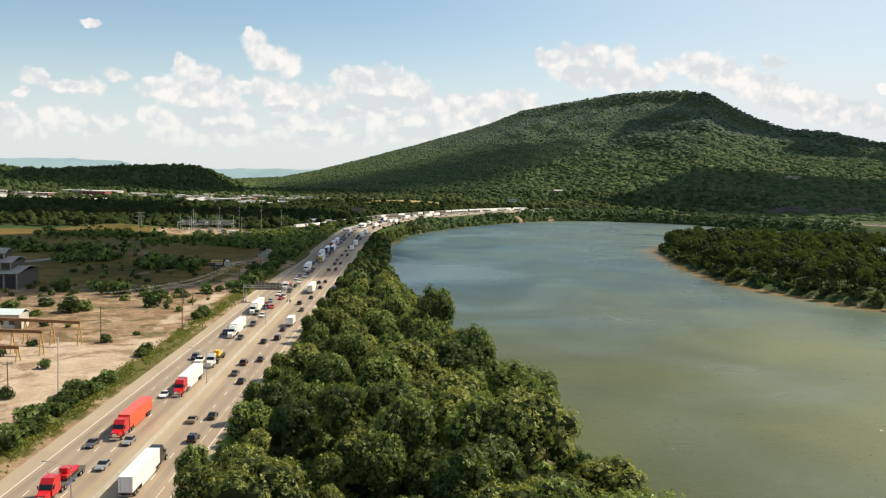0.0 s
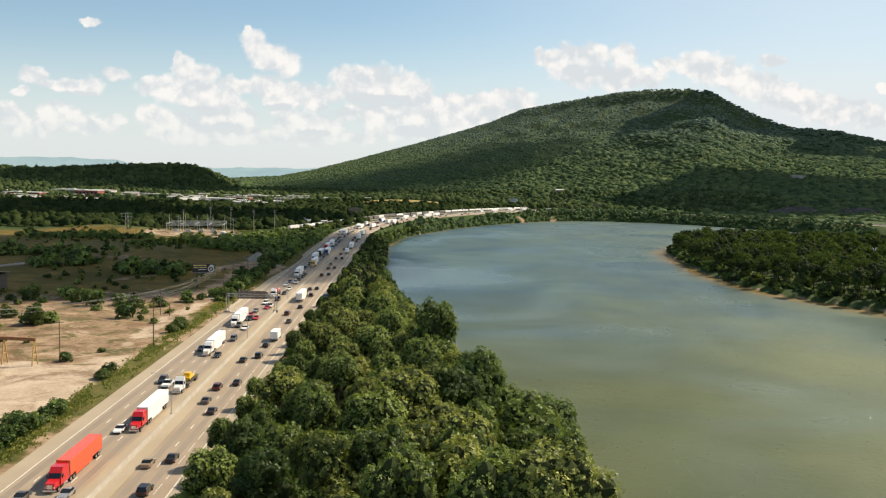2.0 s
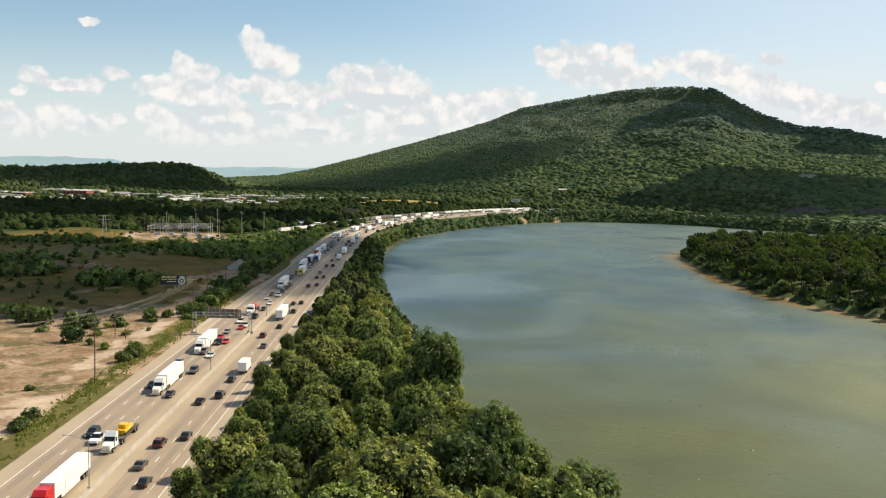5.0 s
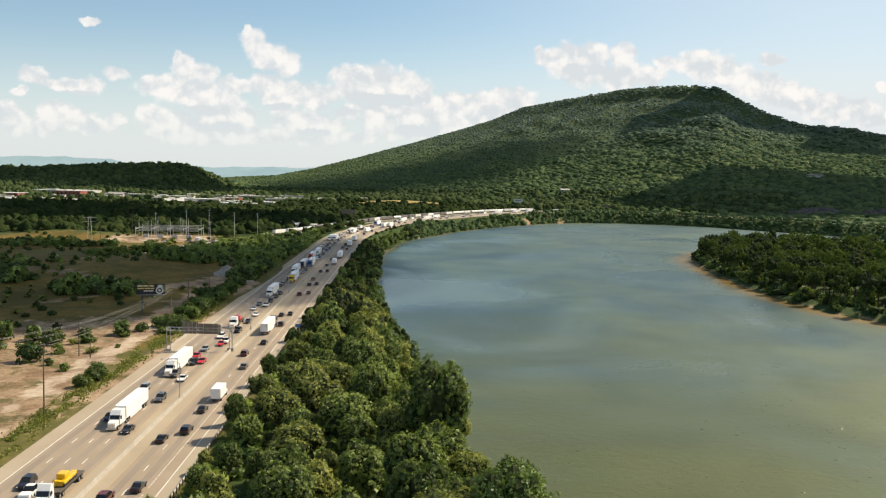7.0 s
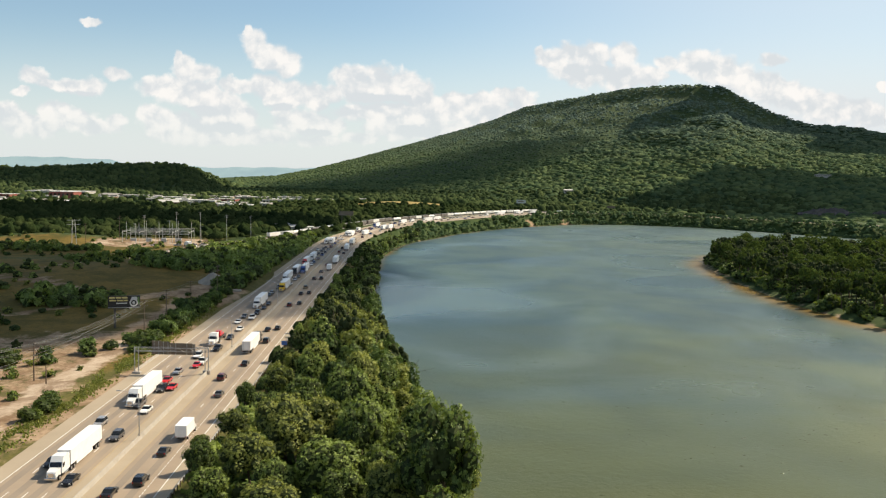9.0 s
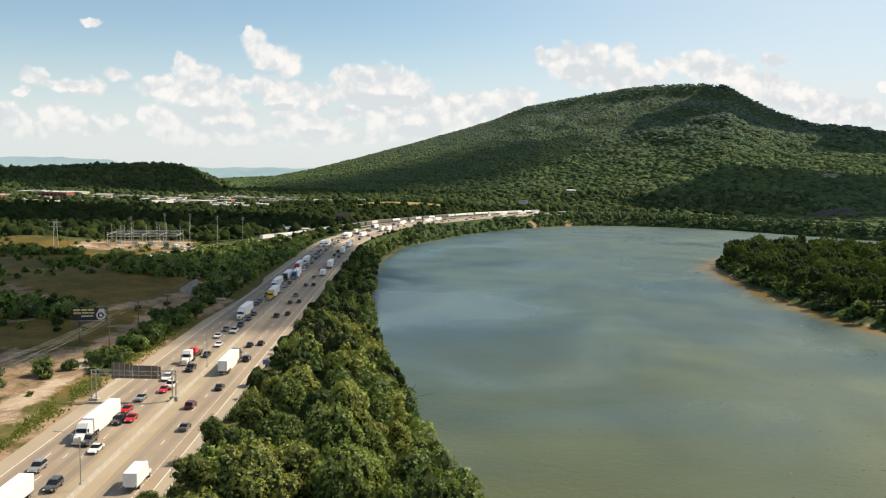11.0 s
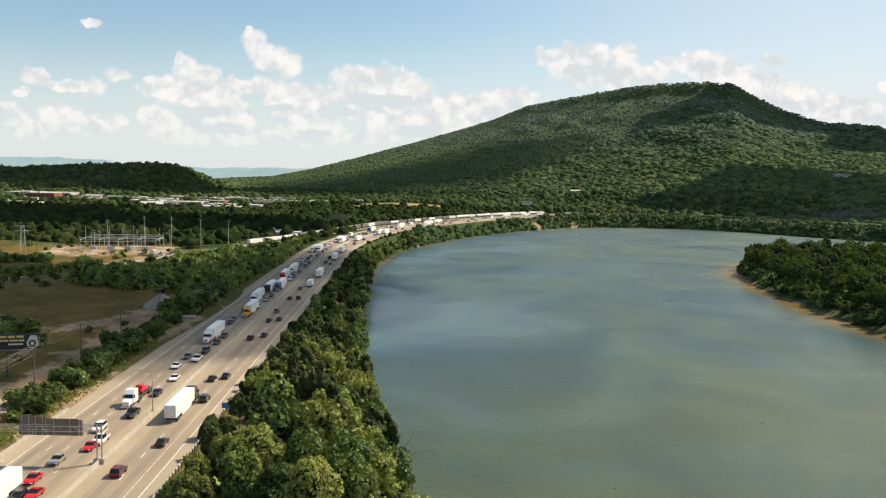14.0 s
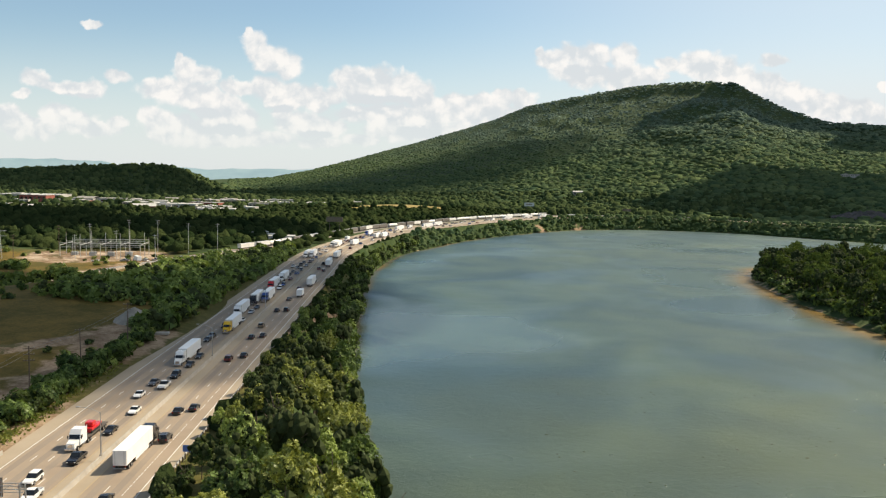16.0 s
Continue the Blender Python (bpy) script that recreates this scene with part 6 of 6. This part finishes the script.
def low_house(x, y, w, d, h, turn, wall, roof, label, windows=4, gable=False, group=""):
    root = new("industrial_building")
    part("wall", boxed(-w / 2, w / 2, -d / 2, d / 2, -1.0, h), wall, root)
    if gable:
        part("roof", prism(bmesh.new(), [(-d / 2 - 0.5, h), (0, h + d * 0.16), (d / 2 + 0.5, h), (d / 2 + 0.5, h - 0.15), (0, h + d * 0.16 - 0.2), (-d / 2 - 0.5, h - 0.15)], w / 2 + 0.5), roof, root)
    else:
        bm = boxed(-w / 2 - 0.4, w / 2 + 0.4, -d / 2 - 0.4, d / 2 + 0.4, h, h + 0.5)
        box(bm, -w * 0.3, -w * 0.15, -d * 0.2, d * 0.1, h + 0.5, h + 2.0)
        part("roof", bm, roof, root)
    for i in range(windows):
        q = -w / 2 + w * (i + 0.5) / windows
        win = part("window", boxed(q - w / windows * 0.28, q + w / windows * 0.28, -d / 2 - 0.08, -d / 2 + 0.02, h * 0.35, h * 0.75), CAR_GLASS, root)
    part("door", boxed(w * 0.38, w * 0.38 + 2.4, -d / 2 - 0.1, -d / 2 + 0.02, -0.2, min(3.2, h * 0.7)), SIGN_BACK, root)
    root.matrix_basis = pose(x, y, ground_z(x, y), 0, 0, turn)
    tagged(root, label, "building", group)
    return root


low_house(-157, 297, 13, 9, 5.6, 6, WALL_W, ROOF_B, "small white yard building with a pale blue roof", 3, True)
TOWN = "low buildings of the far town"
rows = ((-743, 1521, 70, 30, 7, BRICK), (-655, 1580, 44, 26, 10, BRICK), (-690, 1640, 110, 40, 8, WALL_W), (-560, 1600, 120, 30, 7, WALL_W), (-470, 1560, 70, 26, 6, WALL_W), (-445, 1478, 60, 30, 6, TAN_WALL),
        (-385, 1430, 70, 26, 7, WALL_W), (-350, 1460, 44, 24, 8, BRICK), (-318, 1400, 36, 22, 6, WALL_W), (-298, 1330, 48, 22, 6, WALL_W), (-339, 1614, 60, 24, 7, TAN_WALL), (-280, 1500, 34, 20, 6, WALL_W),
        (-256, 1560, 40, 20, 6, WALL_W), (-870, 1600, 90, 36, 7, TAN_WALL), (-820, 1500, 60, 30, 6, WALL_W))
for i, (x, y, w, d, h, wall_mat) in enumerate(rows):
    low_house(x, y, w, d, h, (i * 37) % 17 - 8, wall_mat, ROOF_W if i % 4 != 3 else ROOF_G, {BRICK: "long red brick building with a pale flat roof", WALL_W: "low white industrial building with a flat roof", TAN_WALL: "low tan warehouse with a flat roof"}[wall_mat], 6, False, TOWN)
rng = np.random.default_rng(44)
for i in range(26):
    x, y = rng.uniform(-820, -250), rng.uniform(1300, 1700)
    low_house(x, y, rng.uniform(18, 52), rng.uniform(12, 24), rng.uniform(4, 7), rng.uniform(-25, 25), (WALL_W, TAN_WALL, WALL_W, BRICK)[i % 4], (ROOF_W, ROOF_G, ROOF_W)[i % 3], ("small pale workshop with a flat roof", "tan store building with a grey roof", "low white store with a flat roof", "small brick house with a flat roof")[i % 4], 4, i % 5 == 0, TOWN)
for i, (x, y, w, d, h) in enumerate(((-200, 1530, 30, 16, 6), (-150, 1640, 26, 14, 6), (-120, 1600, 22, 12, 6), (-132, 905, 20, 12, 5), (-140, 925, 14, 10, 4), (-160, 940, 18, 10, 5))):
    low_house(x, y, w, d, h, i * 9 - 20, WALL_W, ROOF_W, "small white shed among the valley trees", 3, i % 2 == 0, TOWN)
low_house(742, 1790, 30, 14, 5, -20, WALL_W, ROOF_G, "pale building high on the wooded mountainside", 8, False)
low_house(250, 1842, 18, 12, 6, 0, WALL_W, ROOF_W, "white house at the foot of the mountain", 3, True)

# ---- substation ----
sub = new("substation")
for i in range(5):
    for j in range(3):
        x, y, h = -34 + i * 12, -14 + j * 13, (15 if (i + j) % 2 else 10)
        post = part("mast", rod(bmesh.new(), (x, y, -0.5), (x, y, h), 0.22, 0.14, 6), POLE_STEEL, sub)
        part("insulator", rod(bmesh.new(), (x, y, h), (x, y, h + 0.8), 0.12, sides=6), CONCRETE, post)
for j in range(3):
    for z in (7.0, 9.6):
        part("busbar_beam", boxed(-34, 14, -14 + j * 13 - 0.15, -14 + j * 13 + 0.15, z, z + 0.3), POLE_STEEL, sub)
for i in range(5):
    part("tie_beam", boxed(-34 + i * 12 - 0.12, -34 + i * 12 + 0.12, -14, 12, 8.2, 8.5), POLE_STEEL, sub)
for i in range(4):
    tr = part("transformer", boxed(-30 + i * 11, -26 + i * 11, -6, -2.5, 0, 3.2, bevel=0.15), STEEL, sub)
    for k in range(3):
        part("bushing", rod(bmesh.new(), (-29.3 + i * 11 + k * 1.3, -4.2, 3.2), (-29.3 + i * 11 + k * 1.3, -4.2, 4.8), 0.14, 0.08, 6), CONCRETE, tr)
sub.matrix_basis = pose(-210, 778, 0.0, 0, 0, 8)
tagged(sub, "electric substation of pale masts, beams and transformers on gravel", "substation")
PAD = material("pale gravel", (0.17, 0.155, 0.13), (0.34, 0.31, 0.265), 0.3, 0.95, fine=3.0, bump=0.8)
for x, y, h in ((-199, 812, 22), (-176, 806, 21), (-216, 806, 22), (-238, 796, 19), (-205, 756, 18), (-229, 752, 15), (-252, 780, 17), (-186, 770, 15), (-262, 742, 14), (-158, 812, 20)):
    utility_pole(x, y, h, 2, POLE_STEEL if x > -240 else None, "tall power pole with crossarms at the substation")
tower = new("lattice_tower")
for x in (-1.6, 1.6):
    for y in (-1.6, 1.6):
        part("leg", rod(bmesh.new(), (x, y, -0.5), (x * 0.5, y * 0.5, 17), 0.14, sides=5), POLE_STEEL, tower)
for z in (3, 7, 11, 15):
    w = 1.6 * (1 - z / 34)
    for s in (-1, 1):
        part("brace", rod(bmesh.new(), (-w, s * w, z), (w, s * w, z + 2.5), 0.08, sides=4), POLE_STEEL, tower)
for z in (13.5, 16.5):
    part("crossarm", boxed(-4.5, 4.5, -0.15, 0.15, z, z + 0.3), POLE_STEEL, tower)
tower.matrix_basis = pose(-268, 737, ground_z(-268, 737), 0, 0, 20)
tagged(tower, "pale steel lattice power tower beside the field", "tower")
# gravel heap and dirt
bm = bmesh.new()
bmesh.ops.create_uvsphere(bm, u_segments=28, v_segments=14, radius=1.0)
for v in bm.verts:
    k = 1 + 0.14 * noise.noise(v.co * 2.3) + 0.05 * noise.noise(v.co * 7)
    flat_r = min(1.0, math.hypot(v.co.x, v.co.y))
    v.co = Vector((v.co.x * 8.2 * k, v.co.y * 7.0 * k, (5.4 * (1 - flat_r) ** 0.85 if v.co.z > 0 else -0.4) * k))
heap_ob = part("spoil_mound", bm, PAD)
heap_ob.matrix_basis = pose(-111.5, 533, ground_z(-111.5, 533) - 0.3)
tagged(heap_ob, "grey heap of gravel beside the dirt track", "gravel heap")
slab = part("concrete_slab", boxed(-2.4, 2.4, -1.2, 1.2, 0, 0.9, bevel=0.15), CONCRETE)
slab.matrix_basis = pose(-97.5, 520, ground_z(-97.5, 520) - 0.1, 0, 0, 10)
tagged(slab, "pale concrete block lying in the scrub", "block")

# ---- railway ----
BALLAST = material("ballast", (0.17, 0.15, 0.13), (0.30, 0.27, 0.23), 0.4, 0.95, bump=0.3)
track_bed = sweep("rail_track", RAIL, [(-2.9, -0.25), (-1.8, 0.28), (1.8, 0.28), (2.9, -0.25)], BALLAST)
tagged(track_bed, "railway track on a grey ballast bed", "railway", kind="structure")
for o in (-0.72, 0.72):
    sweep("rail", RAIL, [(o - 0.06, 0.28), (o - 0.06, 0.46), (o + 0.06, 0.46), (o + 0.06, 0.28)], STEEL, track_bed)
TANK_W = material("white tank car shell", (0.60, 0.59, 0.56), (0.78, 0.77, 0.74), 0.4, 0.5)
HOPPER = material("dark hopper car shell", (0.10, 0.09, 0.085), (0.20, 0.18, 0.16), 0.4, 0.7)


def rail_car(kind):
    root = new("rail_car")
    if kind == "tank":
        t = part("tank", rod(bmesh.new(), (0, -7.6, 2.7), (0, 7.6, 2.7), 1.5, sides=14), TANK_W, root)
        part("dome", rod(bmesh.new(), (0, 0, 4.1), (0, 0, 4.7), 0.6, sides=10), TANK_W, t)
    else:
        part("hopper", prism(bmesh.new(), [(-7.8, 1.6), (-8.0, 4.4), (8.0, 4.4), (7.8, 1.6)], 1.5), HOPPER if kind == "dark" else TANK_W, root)
        part("hatch_ridge", boxed(-0.5, 0.5, -7.6, 7.6, 4.4, 4.6), STEEL, root)
    part("underframe", boxed(-1.3, 1.3, -8.2, 8.2, 0.95, 1.2), DECK, root)
    for y in (-6, 6):
        b = part("bogie", boxed(-1.2, 1.2, y - 1.4, y + 1.4, 0.6, 0.95), DECK, root)
        for q in (-0.9, 0.9):
            part("axle_wheels", rod(bmesh.new(), (-0.85, y + q, 0.9), (0.85, y + q, 0.9), 0.43, sides=10), RUBBER, b)
    return tagged(root, {"tank": "white railway tank car in a long freight train", "white": "white covered hopper car in a freight train", "dark": "dark grey hopper car in a freight train"}[kind], "rail car", "freight train")


cars = [rail_car("tank"), rail_car("white"), rail_car("dark")]
p, r = along(RAIL)
dist = np.concatenate([[0], np.cumsum(np.linalg.norm(np.diff(p, axis=0), axis=1))])
s0 = dist[int(np.argmin(np.abs(p[:, 1] - 838)))]
k = 0
while s0 + 17.2 * k < dist[int(np.argmin(np.abs(p[:, 0] - 140)))]:
    i = int(np.searchsorted(dist, s0 + 17.2 * k))
    copy_thing(cars[(1, 1, 0, 1, 2, 1, 1, 2, 2, 0, 2, 2, 2, 1, 2, 2, 0, 2, 2, 1, 2, 0, 2, 2)[k] if k < 24 else (1, 0, 0)[k % 3]], pose(p[i][0], p[i][1], 0.02, 0, 0, math.degrees(math.atan2(r[i][1], r[i][0]))))
    k += 1
for c in cars:
    hide_away(c)

# a bare snag leaning over the water
snag = new("dead_tree")
v, f = [], []
tube(v, f, (0, 0, -0.5), (2.2, -0.6, 7), 0.28, 0.16)
tube(v, f, (2.2, -0.6, 7), (5.0, -1.5, 13.0), 0.16, 0.05)
add_mesh("trunk", v, f, BARK, snag)
rng = np.random.default_rng(3)
for i in range(14):
    t = rng.uniform(0.35, 1.0)
    a = np.array([2.2, -0.6, 7]) * min(1, t * 1.6) if t < 0.6 else np.array([2.2, -0.6, 7]) + (t - 0.6) / 0.4 * np.array([2.8, -0.9, 6])
    v, f = [], []
    b = a + rng.normal(size=3) * np.array([2.0, 1.6, 0.8]) + np.array([0.6, 0, 2.0])
    tube(v, f, a, b, 0.07, 0.02, 4)
    add_mesh("branch", v, f, BARK, snag)
snag.matrix_basis = pose(-15, 381, -12)
tagged(snag, "bare dead tree leaning out over the river water", "tree")
